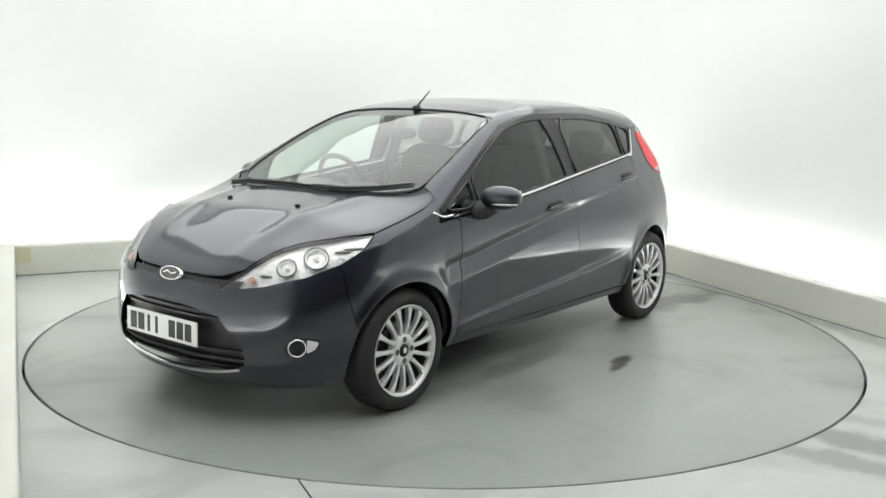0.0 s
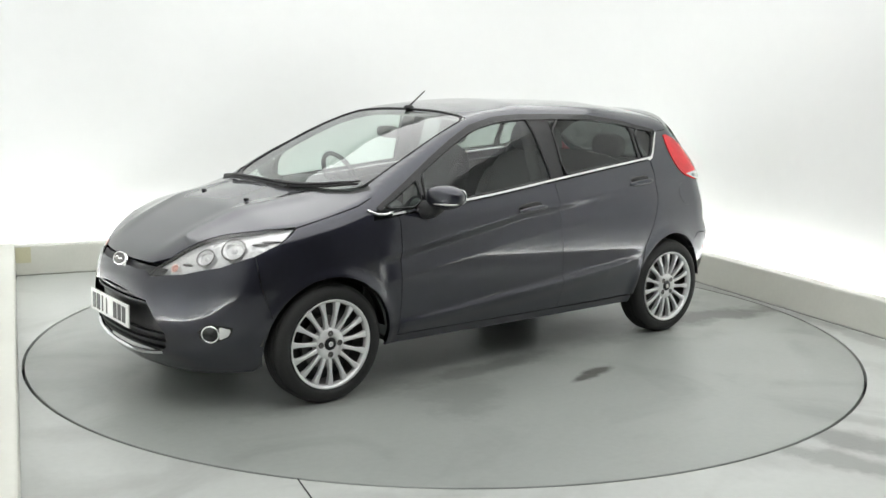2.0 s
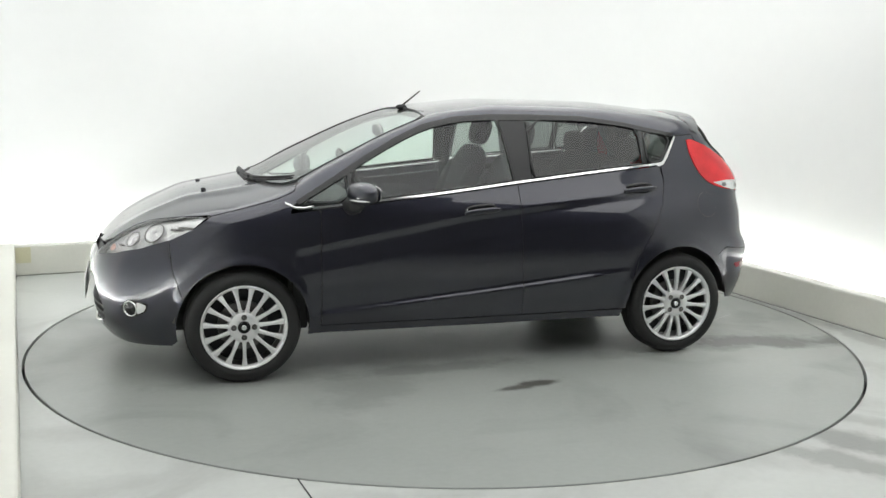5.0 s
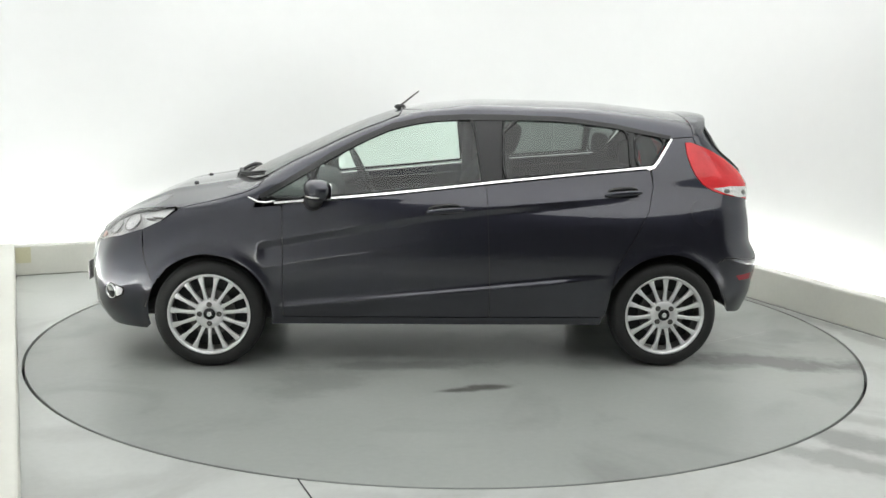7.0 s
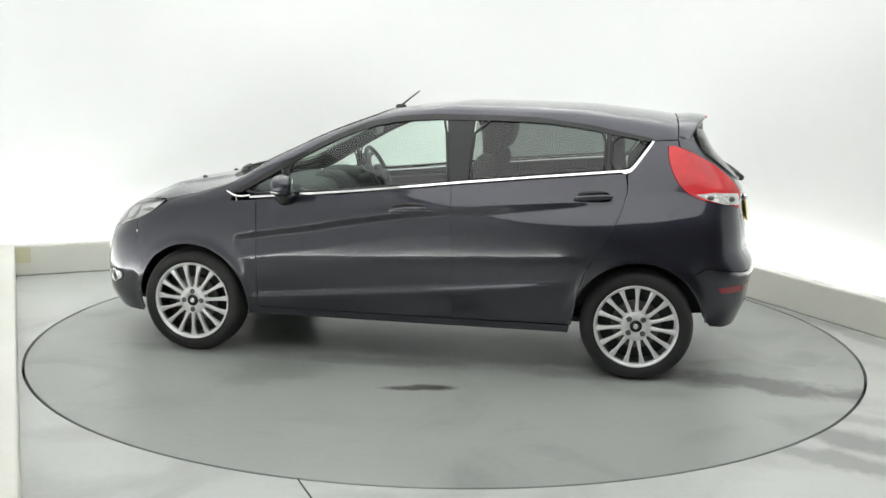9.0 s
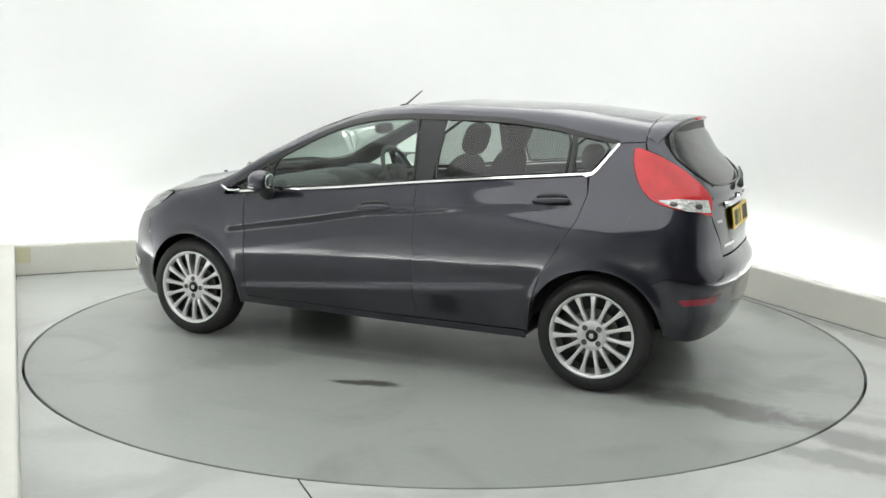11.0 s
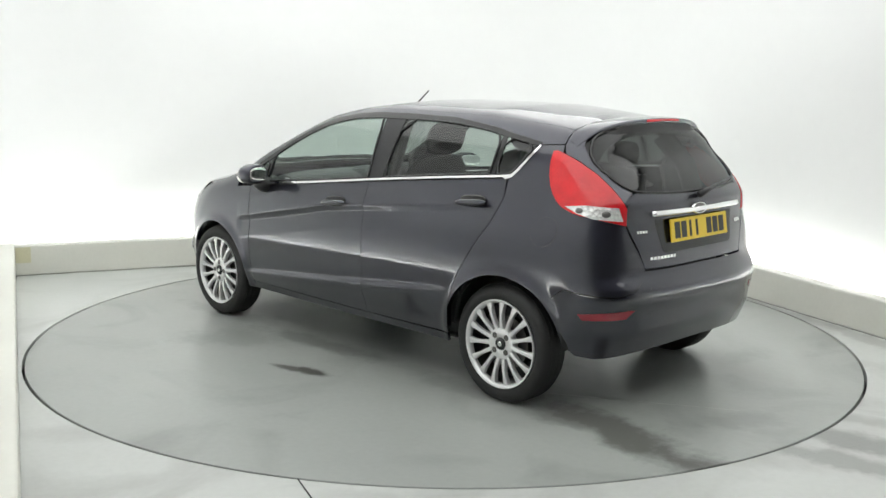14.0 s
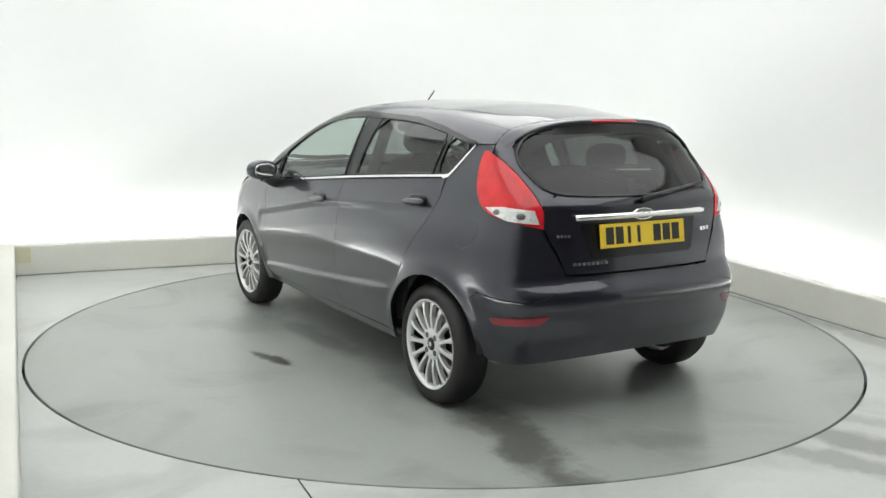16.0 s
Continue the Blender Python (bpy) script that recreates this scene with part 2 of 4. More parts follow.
setting("wall_cove", cove(bmesh.new(), LEFT - SETBACK, RIGHT + SETBACK, -4.6, BACK + SETBACK, CEIL_Z), WALL, "seamless white curved studio wall lit from below", "wall", False)
setting("wall_left_front", box(bmesh.new(), LEFT - SETBACK - 0.1, FRONT, -0.1, LEFT - SETBACK, -4.602, CEIL_Z), WALL, "plain white side wall of the booth", "wall")
setting("wall_front", box(bmesh.new(), LEFT - 1.2, FRONT - 0.1, -0.1, RIGHT + 1.2, FRONT, CEIL_Z), HALL, "plain grey wall of the hall", "wall")
setting("wall_right_front", box(bmesh.new(), RIGHT + SETBACK, FRONT, -0.1, RIGHT + SETBACK + 0.1, -4.602, CEIL_Z), HALL, "plain grey wall of the hall", "wall")
setting("ceiling_front", box(bmesh.new(), LEFT - 1.2, FRONT, CEIL_Z + 0.002, RIGHT + 1.2, -4.602, CEIL_Z + 0.1), HALL, "plain dark hall ceiling", "ceiling")
setting("ceiling", box(bmesh.new(), LEFT - 1.2, -4.60, CEIL_Z + 0.002, RIGHT + 1.2, BACK + 1.2, CEIL_Z + 0.1), CEIL, "plain white booth ceiling", "ceiling")


# an unseen sheet, added to glow like a white ceiling lit from the walls
def ceiling_glow_sheet(x, y, w, d):
    top = new("ceiling_glow_sheet")
    top.matrix_world = BOOTH @ pose(x, y, CEIL_Z)
    tagged(top, "unseen glowing sheet added over the turntable to act as a brightly lit ceiling", "ceiling light")
    bm = bmesh.new()
    for a in ((-w / 2 - .03, -d / 2 - .03, w / 2 + .03, -d / 2), (-w / 2 - .03, d / 2, w / 2 + .03, d / 2 + .03), (-w / 2 - .03, -d / 2, -w / 2, d / 2), (w / 2, -d / 2, w / 2 + .03, d / 2)):
        box(bm, a[0], a[1], -0.07, a[2], a[3], 0, 0.004)
    part("frame", bm, CEIL, top)
    bm = box(bmesh.new(), -w / 2, -d / 2, -0.05, w / 2, d / 2, -0.04)
    part("glow_sheet", bm, GLOWPANEL, top, "added glowing white sheet")
    return top


ceiling_glow_sheet(0.05, -0.75, 5.5, 7.4)


def light_tube(x0, y0, x1, y1):
    top = new("light_tube")
    mid, length = ((x0 + x1) / 2, (y0 + y1) / 2), math.hypot(x1 - x0, y1 - y0)
    top.matrix_world = BOOTH @ pose(mid[0], mid[1], 0, 0, 0, math.degrees(math.atan2(y1 - y0, x1 - x0)))
    tagged(top, "white fluorescent tube standing behind the kerb", "light tube", "light tubes behind the kerb")
    part("batten", box(bmesh.new(), -length / 2, -0.03, -0.05, length / 2, 0.03, 0.09, 0.006), CEIL, top)
    part("tube", tube(bmesh.new(), [((length - .04) * (k / 16 - .5), 0, 0.115) for k in range(17)], 0.019, 8), TUBE, top, "glowing white tube")


for k in range(3):
    a = LEFT + 0.05 + k * 1.65
    light_tube(a, BACK + 0.345, a + 1.55, BACK + 0.345)
for k in range(4):
    a = BACK - 0.1 - k * 1.65
    light_tube(RIGHT + 0.345, a, RIGHT + 0.345, a - 1.55)
for k in range(5):
    a = BACK - 0.1 - k * 1.65
    light_tube(LEFT - 0.345, a, LEFT - 0.345, a - 1.55)


from mathutils.geometry import tessellate_polygon

# ---- turntable ----
bm = bmesh.new()
ring = [[bm.verts.new((r * math.cos(2 * math.pi * i / 160), r * math.sin(2 * math.pi * i / 160), z)) for i in range(160)] for r, z in ((DISC_R - 0.003, 0.0), (DISC_R, -0.003), (DISC_R, -0.05))]
bm.faces.new(ring[0])
for a, b in zip(ring, ring[1:]):
    for i in range(160):
        bm.faces.new((a[i], b[i], b[(i + 1) % 160], a[(i + 1) % 160]))
DISC = floor_material("grey_turntable_paint", (0.322, 0.342, 0.321), [
    (-0.16, 1.17, 0.19, 0.07, 14, 0.9), (-0.02, 1.22, 0.17, 0.055, 10, 0.85), (-1.83, 0.71, 0.85, 0.20, -11, 0.75), (-1.6, 0.74, 0.45, 0.15, 0, 0.5), (0.3, 0.78, 0.9, 0.12, 5, 0.45),
    (0.7, 1.05, 0.5, 0.28, 40, 0.25), (-1.0, 0.75, 0.6, 0.15, 0, 0.35), (-2.1, 0.2, 0.4, 0.15, 60, 0.3), (1.3, 0.75, 0.7, 0.16, 0, 0.3), (0.2, -0.75, 1.6, 0.16, 0, 0.3)], scuffs=0.33)
turntable = part("turntable", bm, DISC)
tagged(turntable, "round grey painted steel turntable flush with the floor", "turntable")
bm = bmesh.new()
box(bm, -1.2, -0.002, 0.0003, 0.0, 0.002, 0.0012)
bmesh.ops.transform(bm, matrix=pose(-1.02, 0.65, 0, 0, 0, 31), verts=bm.verts)
part("plate_joint", bm, FLOOR, turntable)

# ---- the car: its skin is one smooth form, and panels are cut from it ----
def curve(pts, soft=0.03):
    """A smooth function through (roughly) the given pairs, as a dense table."""
    pts = sorted(pts)
    a, b = np.array([p[0] for p in pts]), np.array([p[1] for p in pts])
    step = 0.001
    g = np.arange(a[0] - 0.3, a[-1] + 0.3, step)
    v = np.interp(g, a, b)
    lo, hi = (b[1] - b[0]) / (a[1] - a[0]), (b[-1] - b[-2]) / (a[-1] - a[-2])
    v = np.where(g < a[0], b[0] + lo * (g - a[0]), np.where(g > a[-1], b[-1] + hi * (g - a[-1]), v))
    n = max(1, int(soft / step * 3))
    k = np.exp(-0.5 * (np.arange(-n, n + 1) * step / soft) ** 2)
    v = np.convolve(np.pad(v, n, mode="edge"), k / k.sum(), mode="valid")
    return lambda q: np.interp(q, g, v)


SIDE = curve([(0.14, 0.745), (0.2, 0.775), (0.25, 0.795), (0.32, 0.822), (0.4, 0.841), (0.5, 0.849), (0.6, 0.852), (0.7, 0.848), (0.78, 0.839), (0.85, 0.824), (0.92, 0.795), (0.98, 0.767), (1.05, 0.739), (1.15, 0.694), (1.25, 0.644), (1.35, 0.582), (1.42, 0.523), (1.55, 0.402)], 0.03)
P_LOW = curve([(2.1, 0.805), (1.7, 0.891), (1.5, 0.927), (1.245, 0.973), (0.9, 0.977), (0.5, 0.985), (0, 1.0), (-0.5, 0.999), (-1.0, 0.994), (-1.245, 0.968), (-1.6, 0.888), (-2.0, 0.819)], 0.12)
P_UP = curve([(2.0, 0.843), (1.5, 0.925), (1.0, 1.001), (0.5, 1.034), (0, 1.036), (-0.5, 1.009), (-1.0, 0.963), (-1.3, 0.921), (-1.6, 0.871), (-2.0, 0.818)], 0.12)
NOSE = curve([(0.1, 1.875), (0.2, 1.95), (0.28, 2.008), (0.36, 2.014), (0.45, 2.02), (0.55, 2.01), (0.62, 1.991), (0.68, 1.957), (0.74, 1.917), (0.85, 1.811), (1.0, 1.608)], 0.025)
TAIL = curve([(0.12, -1.728), (0.2, -1.773), (0.3, -1.822), (0.4, -1.863), (0.5, -1.874), (0.56, -1.893), (0.61, -1.888), (0.68, -1.842), (0.8, -1.828), (0.9, -1.806), (1.0, -1.806), (1.06, -1.769), (1.12, -1.716), (1.2, -1.638), (1.3, -1.582), (1.36, -1.564), (1.5, -1.461)], 0.016)
TOP = curve([(2.2, 0.392), (2.05, 0.57), (1.95, 0.684), (1.88, 0.732), (1.8, 0.782), (1.7, 0.839), (1.5, 0.93), (1.3, 0.964), (1.17, 0.989), (1.12, 1.001), (0.93, 1.092), (0.75, 1.174), (0.6, 1.244), (0.45, 1.307), (0.3, 1.361), (0.2, 1.39), (0.04, 1.418), (-0.27, 1.448), (-0.62, 1.446), (-0.97, 1.438), (-1.32, 1.402), (-1.5, 1.378), (-1.63, 1.35), (-1.9, 1.265)], 0.03)
CROWN = curve([(2.1, 0.052), (1.6, 0.076), (1.2, 0.052), (1.0, 0.015), (0.85, -0.003), (0.65, 0.009), (0.25, 0.051), (-0.3, 0.066), (-1.3, 0.085), (-1.8, 0.1)], 0.1)
BEND = curve([(1.5, 0.006), (1.0, 0.088), (0.85, 0.082), (0.65, 0.064), (0.25, -0.005), (0, -0.082)], 0.05)
CREASE = curve([(1.1, .68), (.92, .702), (.53, .768), (.05, .856), (-.78, .932), (-1.37, .984)], 0.05)


SCALLOP = curve([(-.3, 0), (-.14, 0), (-.040, -.012), (-.005, .0045), (.09, 0), (.3, 0)], 0.004)


def smax(a, b, k):
    h = np.clip(0.5 + 0.5 * (a - b) / k, 0, 1)
    return b + (a - b) * h + k * h * (1 - h)


def half_width(x, z):
    m = np.clip((z - 0.7) / 0.3, 0, 1)
    m = m * m * (3 - 2 * m)
    w = SIDE(z) * (P_LOW(x) * (1 - m) + P_UP(x) * m)
    on = np.clip((0.985 - x) / 0.05, 0, 1) * np.clip((x + 1.25) / 0.9, 0, 1)
    d = z - CREASE(x)
    w = w + on * SCALLOP(d)
    low = np.clip((0.92 - x) / 0.1, 0, 1) * np.clip((x + 0.93) / 0.3, 0, 1)
    e = z - (0.418 - 0.095 * x)
    w = w + low * 0.016 * np.exp(-(e / np.where(e > 0, 0.018, 0.06)) ** 2)
    for hub, r in ((1.2445, 0.335), (-1.2445, 0.345)):
        a = np.hypot(x - hub, z - 0.29) - r
        w = w + 0.013 * np.exp(-(np.maximum(a, 0) / 0.035) ** 2) * (a > -0.05)
    return w


def body(p, keep=0):
    """Signed distance, roughly, of points from the car's painted skin: negative inside."""
    x, y, z = p[:, 0], np.abs(p[:, 1]), p[:, 2]
    side = y - half_width(x, z)
    nose = (x - NOSE(z) + 0.20 * (y / 0.65) ** 2.6) * 0.85
    rear = (TAIL(z) + 0.04 * (y / 0.5) ** 3 - x) * 0.85
    ridge = 0.010 * np.exp(-((y - 0.30 - 0.16 * (1.9 - x)) / 0.06) ** 2) * np.clip((x - 1.0) / 0.2, 0, 1) * np.clip((1.95 - x) / 0.3, 0, 1)
    top = (z - TOP(x + BEND(x) * (y / 0.6) ** 2) + CROWN(x) * (y / 0.7) ** 2.4 - ridge) * 0.8
    d = smax(side, nose, 0.16)
    d = smax(d, rear, 0.13)
    d = smax(d, top, 0.045)
    return smax(d, 0.17 - z, 0.03)


def cast(o, d, reach=7.0, step=0.02):
    """The first places where rays from o along d meet the skin."""
    d = d / np.linalg.norm(d, axis=1)[:, None]
    t = np.zeros(len(o))
    for _ in range(220):
        v = body(o + t[:, None] * d)
        t = np.where((v > 0.0004) & (t < reach), t + np.clip(v * 0.7, 0.0003, 0.08), t)
    for _ in range(4):
        v, w = body(o + t[:, None] * d), body(o + (t[:, None] + 0.0005) * d)
        slope = np.minimum((w - v) / 0.0005, -0.2)
        t = np.where(t < reach, t + np.clip(-v / slope, -0.002, 0.002), t)
    return o + t[:, None] * d, t < reach


def skin_normal(p):
    h = 0.004
    n = np.stack([body(p + h * e) - body(p - h * e) for e in np.eye(3)], 1)
    return n / np.linalg.norm(n, axis=1)[:, None]

AXES = {}
for key, a, b, d in (("side", (1, 0, 0), (0, 0, 1), (0, -1, 0)), ("front", (0, 1, 0), (0, 0, 1), (-1, 0, 0)), ("rear", (0, 1, 0), (0, 0, 1), (1, 0, 0)), ("top", (1, 0, 0), (0, 1, 0), (0, 0, -1)),
                     ("nose_corner", (1, -1, 0), (0, 0, 1), (-1, -1, 0)), ("tail_corner", (1, 1, 0), (0, 0, 1), (1, -1, 0)), ("rail", (1, 0, 0), (0, -1, 1), (0, -1, -1)), ("tail_top", (0, 1, 0), (1, 0, 1), (1, 0, -1))):
    AXES[key] = [np.array(v) / np.linalg.norm(v) for v in (a, b, d)]


def denser(pts, step=0.03):
    """The same open line with points at most a step apart."""
    out = []
    for p, q in zip(pts, pts[1:]):
        n = max(1, math.ceil(math.dist(p, q) / step))
        out += [tuple(a + (b - a) * i / n for a, b in zip(p, q)) for i in range(n)]
    return out + [tuple(pts[-1])]


def on_skin(view, start, order, pts):
    rows = []
    for p in denser(pts):
        row = [0.0, 0.0, 0.0]
        row[order[0]], row[order[1]], row[order[2]] = p[0], p[1], start
        rows.append(row)
    o = np.array(rows)
    return [tuple(p) for p in cast(o, np.tile(AXES[view][2], (len(o), 1)))[0]]


def side_at(*xz):
    """Places on the left flank along a line of x and z."""
    return on_skin("side", 1.6, (0, 2, 1), xz)


def top_at(*xy):
    return on_skin("top", 2.2, (0, 1, 2), xy)


def front_at(*yz):
    return on_skin("front", 3.2, (1, 2, 0), yz)


def rear_at(*yz):
    return on_skin("rear", -3.2, (1, 2, 0), yz)


def traced(*xyz):
    """A line of places, drawn down onto the skin."""
    p = np.array(denser(xyz))
    for _ in range(8):
        p = p - body(p)[:, None] * skin_normal(p)
    return [tuple(q) for q in p]


def arc(hub, r, a0, a1, n=18):
    return [(hub + r * math.cos(radians(a0 + (a1 - a0) * i / n)), 0.29 + r * math.sin(radians(a0 + (a1 - a0) * i / n))) for i in range(n + 1)]


def soften(poly, times):
    for _ in range(times):
        nxt = []
        for p, q in zip(poly, poly[1:] + poly[:1]):
            nxt += [p * 0.78 + q * 0.22, p * 0.22 + q * 0.78]
        poly = nxt
    return poly


def clip_cell(poly, x0, x1, y0, y1):
    for ax, lim, sign in ((0, x0, 1), (0, x1, -1), (1, y0, 1), (1, y1, -1)):
        out = []
        for i in range(len(poly)):
            p, q = poly[i - 1], poly[i]
            dp, dq = (p[ax] - lim) * sign, (q[ax] - lim) * sign
            if (dp >= 0) != (dq >= 0):
                t = dp / (dp - dq)
                out.append((p[0] + t * (q[0] - p[0]), p[1] + t * (q[1] - p[1])))
            if dq >= 0:
                out.append(q)
        poly = out
        if len(poly) < 3:
            return []
    return poly


def skin(places, view, cell=0.03, lift=0.0, gap=0.0004, lip=0.014, rounds=0):
    """A piece of the skin inside the outline through the places, seen along view: vertices, faces, normals. Its edge turns inwards by lip."""
    a, b, d = AXES[view]
    poly = [np.array((np.dot(p, a), np.dot(p, b))) for p in map(np.array, places)]
    if rounds:
        poly = soften(poly, rounds)
    fine = []
    for p, q in zip(poly, poly[1:] + poly[:1]):
        n = max(1, int(np.linalg.norm(q - p) / cell + 0.5))
        fine += [p + (q - p) * i / n for i in range(n)]
    area = sum(p[0] * q[1] - p[1] * q[0] for p, q in zip(fine, fine[1:] + fine[:1]))
    if area < 0:
        fine = fine[::-1]
    if gap:
        moved = []
        for i, p in enumerate(fine):
            e = fine[(i + 1) % len(fine)] - fine[i - 1]
            e = e / max(np.linalg.norm(e), 1e-9)
            moved.append(p + gap * np.array((-e[1], e[0])))
        fine = moved
    arr = np.array(fine)
    lo, hi = arr.min(0), arr.max(0)
    nx, ny = max(1, math.ceil((hi[0] - lo[0]) / cell)), max(1, math.ceil((hi[1] - lo[1]) / cell))
    gx, gy = np.linspace(lo[0], hi[0], nx + 1), np.linspace(lo[1], hi[1], ny + 1)
    touched = set()
    nxt = np.roll(arr, -1, 0)
    for p, q in zip(arr, nxt):
        m = max(2, int(np.linalg.norm(q - p) / cell * 6) + 2)
        for t in np.linspace(0, 1, m):
            r = p + (q - p) * t
            i, j = int((r[0] - lo[0]) / max(hi[0] - lo[0], 1e-9) * nx), int((r[1] - lo[1]) / max(hi[1] - lo[1], 1e-9) * ny)
            for ii in (i - 1, i, i + 1):
                for jj in (j - 1, j, j + 1):
                    touched.add((ii, jj))
    index, verts, faces = {}, [], []

    def vid(p):
        k = (round(p[0] * 20000), round(p[1] * 20000))
        if k not in index:
            index[k] = len(verts)
            verts.append(p)
        return index[k]

    outline = [tuple(p) for p in fine]
    for i in range(nx):
        for j in range(ny):
            x0, x1, y0, y1 = gx[i], gx[i + 1], gy[j], gy[j + 1]
            if (i, j) in touched:
                piece = clip_cell(outline, x0, x1, y0, y1)
            else:
                cx, cy = (x0 + x1) / 2, (y0 + y1) / 2
                hit = (arr[:, 1] > cy) != (nxt[:, 1] > cy)
                xs = arr[hit, 0] + (cy - arr[hit, 1]) / (nxt[hit, 1] - arr[hit, 1]) * (nxt[hit, 0] - arr[hit, 0])
                piece = [(x0, y0), (x1, y0), (x1, y1), (x0, y1)] if (xs > cx).sum() % 2 else []
            f = []
            for p in piece:
                v = vid(p)
                if not f or (v != f[-1] and v != f[0]):
                    f.append(v)
            if len(set(f)) >= 3 and len(set(f)) == len(f) == 4:
                faces.append(f)
            elif len(set(f)) >= 3:
                for tri in tessellate_polygon([[Vector((*verts[v], 0)) for v in f]]):
                    t = [f[k] for k in tri]
                    u = [verts[k] for k in t]
                    size = (u[1][0] - u[0][0]) * (u[2][1] - u[0][1]) - (u[1][1] - u[0][1]) * (u[2][0] - u[0][0])
                    if len(set(t)) == 3 and abs(size) > 1e-9:
                        faces.append(t if size > 0 else t[::-1])
    edge = [vid(p) for p in outline]
    flat = np.array(verts)
    o = flat[:, :1] * a + flat[:, 1:] * b - 2.6 * d
    pos, ok = cast(o, np.tile(d, (len(o), 1)), 5.0)
    nor = skin_normal(pos)
    if np.dot(np.cross(a, b), -d) < 0:
        faces = [f[::-1] for f in faces]
        edge = edge[::-1]
    pos = pos + (lift(pos)[:, None] if callable(lift) else lift) * nor
    pos, nor, n0 = list(pos), list(nor), len(pos)
    if lip:
        k = len(edge)
        for i, e in enumerate(edge):
            t = pos[edge[(i + 1) % k]] - pos[edge[i - 1]]
            s = np.cross(t / max(np.linalg.norm(t), 1e-9), nor[e])
            pos += [pos[e], pos[e] - lip * nor[e]]
            nor += [s, s]
        for i in range(k):
            p, q = n0 + 2 * i, n0 + 2 * ((i + 1) % k)
            faces.append([p, p + 1, q + 1, q])
    return np.array(pos), faces, np.array(nor)


def panel(name, pieces, mat, parent, label="", mirror=False):
    """One mesh from pieces of skin; mirror gives the right-hand twin."""
    pos, faces, nor, n = [], [], [], 0
    for p, f, m in pieces:
        pos.append(p)
        nor.append(m)
        faces += [[i + n for i in q] for q in f]
        n += len(p)
    pos, nor = np.concatenate(pos), np.concatenate(nor)
    if mirror:
        pos, nor = pos * (1, -1, 1), nor * (1, -1, 1)
        faces = [f[::-1] for f in faces]
    me = bpy.data.meshes.new(name)
    me.from_pydata([tuple(p) for p in pos], [], faces)
    me.polygons.foreach_set("use_smooth", [True] * len(me.polygons))
    me.update()
    me.normals_split_custom_set_from_vertices([tuple(v) for v in nor])
    return part(name, me, mat, parent, label)


def pair(name, pieces, mat, parent, label=""):
    return [panel(name, pieces, mat, parent[k] if isinstance(parent, list) else parent, label, k == 1) for k in (0, 1)]


def flipped(bm):
    """The mirror twin of a bmesh, across the car's middle."""
    two = bm.copy()
    for v in two.verts:
        v.co.y = -v.co.y
    bmesh.ops.reverse_faces(two, faces=two.faces)
    return two


def both(name, bm, mat, parent, label="", smooth=True):
    two = flipped(bm)
    ps = parent if isinstance(parent, list) else [parent, parent]
    return [part(name, bm, mat, ps[0], label, smooth), part(name, two, mat, ps[1], label, smooth)]


def at_skin(x, y, z, view):
    """A place on the skin with its normal, as a pose whose z points outwards."""
    a, b, d = AXES[view]
    p = np.array([(x, y, z)])
    q = cast(p - 2.6 * d - np.dot(p, d)[:, None] * 0, np.array([d]), 6.0)[0]
    n = Vector(skin_normal(q)[0])
    return Matrix.Translation(Vector(q[0])) @ n.to_track_quat("Z", "Y").to_matrix().to_4x4()


car = tagged(new("car"), "dark grey metallic five-door hatchback parked on the turntable", "car")
BELT = curve([(1.02, .884), (.70, .914), (.25, .956), (-.26, 1.012), (-.7, 1.055), (-1.16, 1.096)], 0.04)


def belt(x0, x1, dz, n=14):
    return [(x0 + (x1 - x0) * i / n, float(BELT(x0 + (x1 - x0) * i / n)) + dz) for i in range(n + 1)]


# bonnet, cowl, windscreen, roof
nose_line = front_at(*[(y, .672 + .010 * (y / .33) ** 2) for y in (0, .1, .2, .27, .31)])
LAMP_TOP = [(1.955, .310, .640), (1.871, .398, .714), (1.763, .465, .787), (1.656, .545, .83), (1.555, .645, .844), (1.47, .705, .85), (1.394, .742, .853)]
LAMP_LOW = [(1.485, .755, .796), (1.60, .725, .742), (1.738, .645, .690), (1.856, .515, .650), (1.945, .345, .622)]
WING_EDGE = [(1.30, .746), (1.2, .750), (1.06, .757), (.975, .748)]
hood_left = [(p[0], p[1]) for p in nose_line[1:]] + [p[:2] for p in LAMP_TOP[1:]] + WING_EDGE + [(.955, .70), (1.03, .62), (1.10, .48), (1.15, .32), (1.17, .15)]
hood = hood_left + [(x, -y) for x, y in hood_left[::-1]]
bonnet = panel("bonnet", [skin(top_at(*hood), "top", 0.02, 0, 0.0028)], PAINT, car)
cowl_left = [(1.17, .15), (1.15, .32), (1.10, .48), (1.03, .62), (.945, .70), (.93, .655), (1.0, .60), (1.07, .46), (1.115, .30), (1.13, .15)]
cowl = cowl_left + [(x, -y) for x, y in cowl_left[::-1]]
panel("cowl", [skin(top_at(*cowl), "top", 0.03, -0.006, 0, 0.02)], BLACK, car, "black plastic scuttle below the windscreen")
ws_left = [(1.13, .15), (1.115, .30), (1.07, .46), (1.0, .595), (.935, .648), (.731, .634), (.511, .608), (.232, .556), (.212, .35), (.205, .15)]
ws = ws_left + [(x, -y) for x, y in ws_left[::-1]]
panel("windscreen", [skin(top_at(*ws), "top", 0.05, -0.003, 0, 0.006)], SCREEN, car, "clear curved windscreen")
seal = top_at(*soften([np.array(p) for p in ws], 1))
part("windscreen_seal", tube(bmesh.new(), [(x, y, z) for x, y, z in seal], 0.0045, 6, True), BLACK, car, smooth=True)
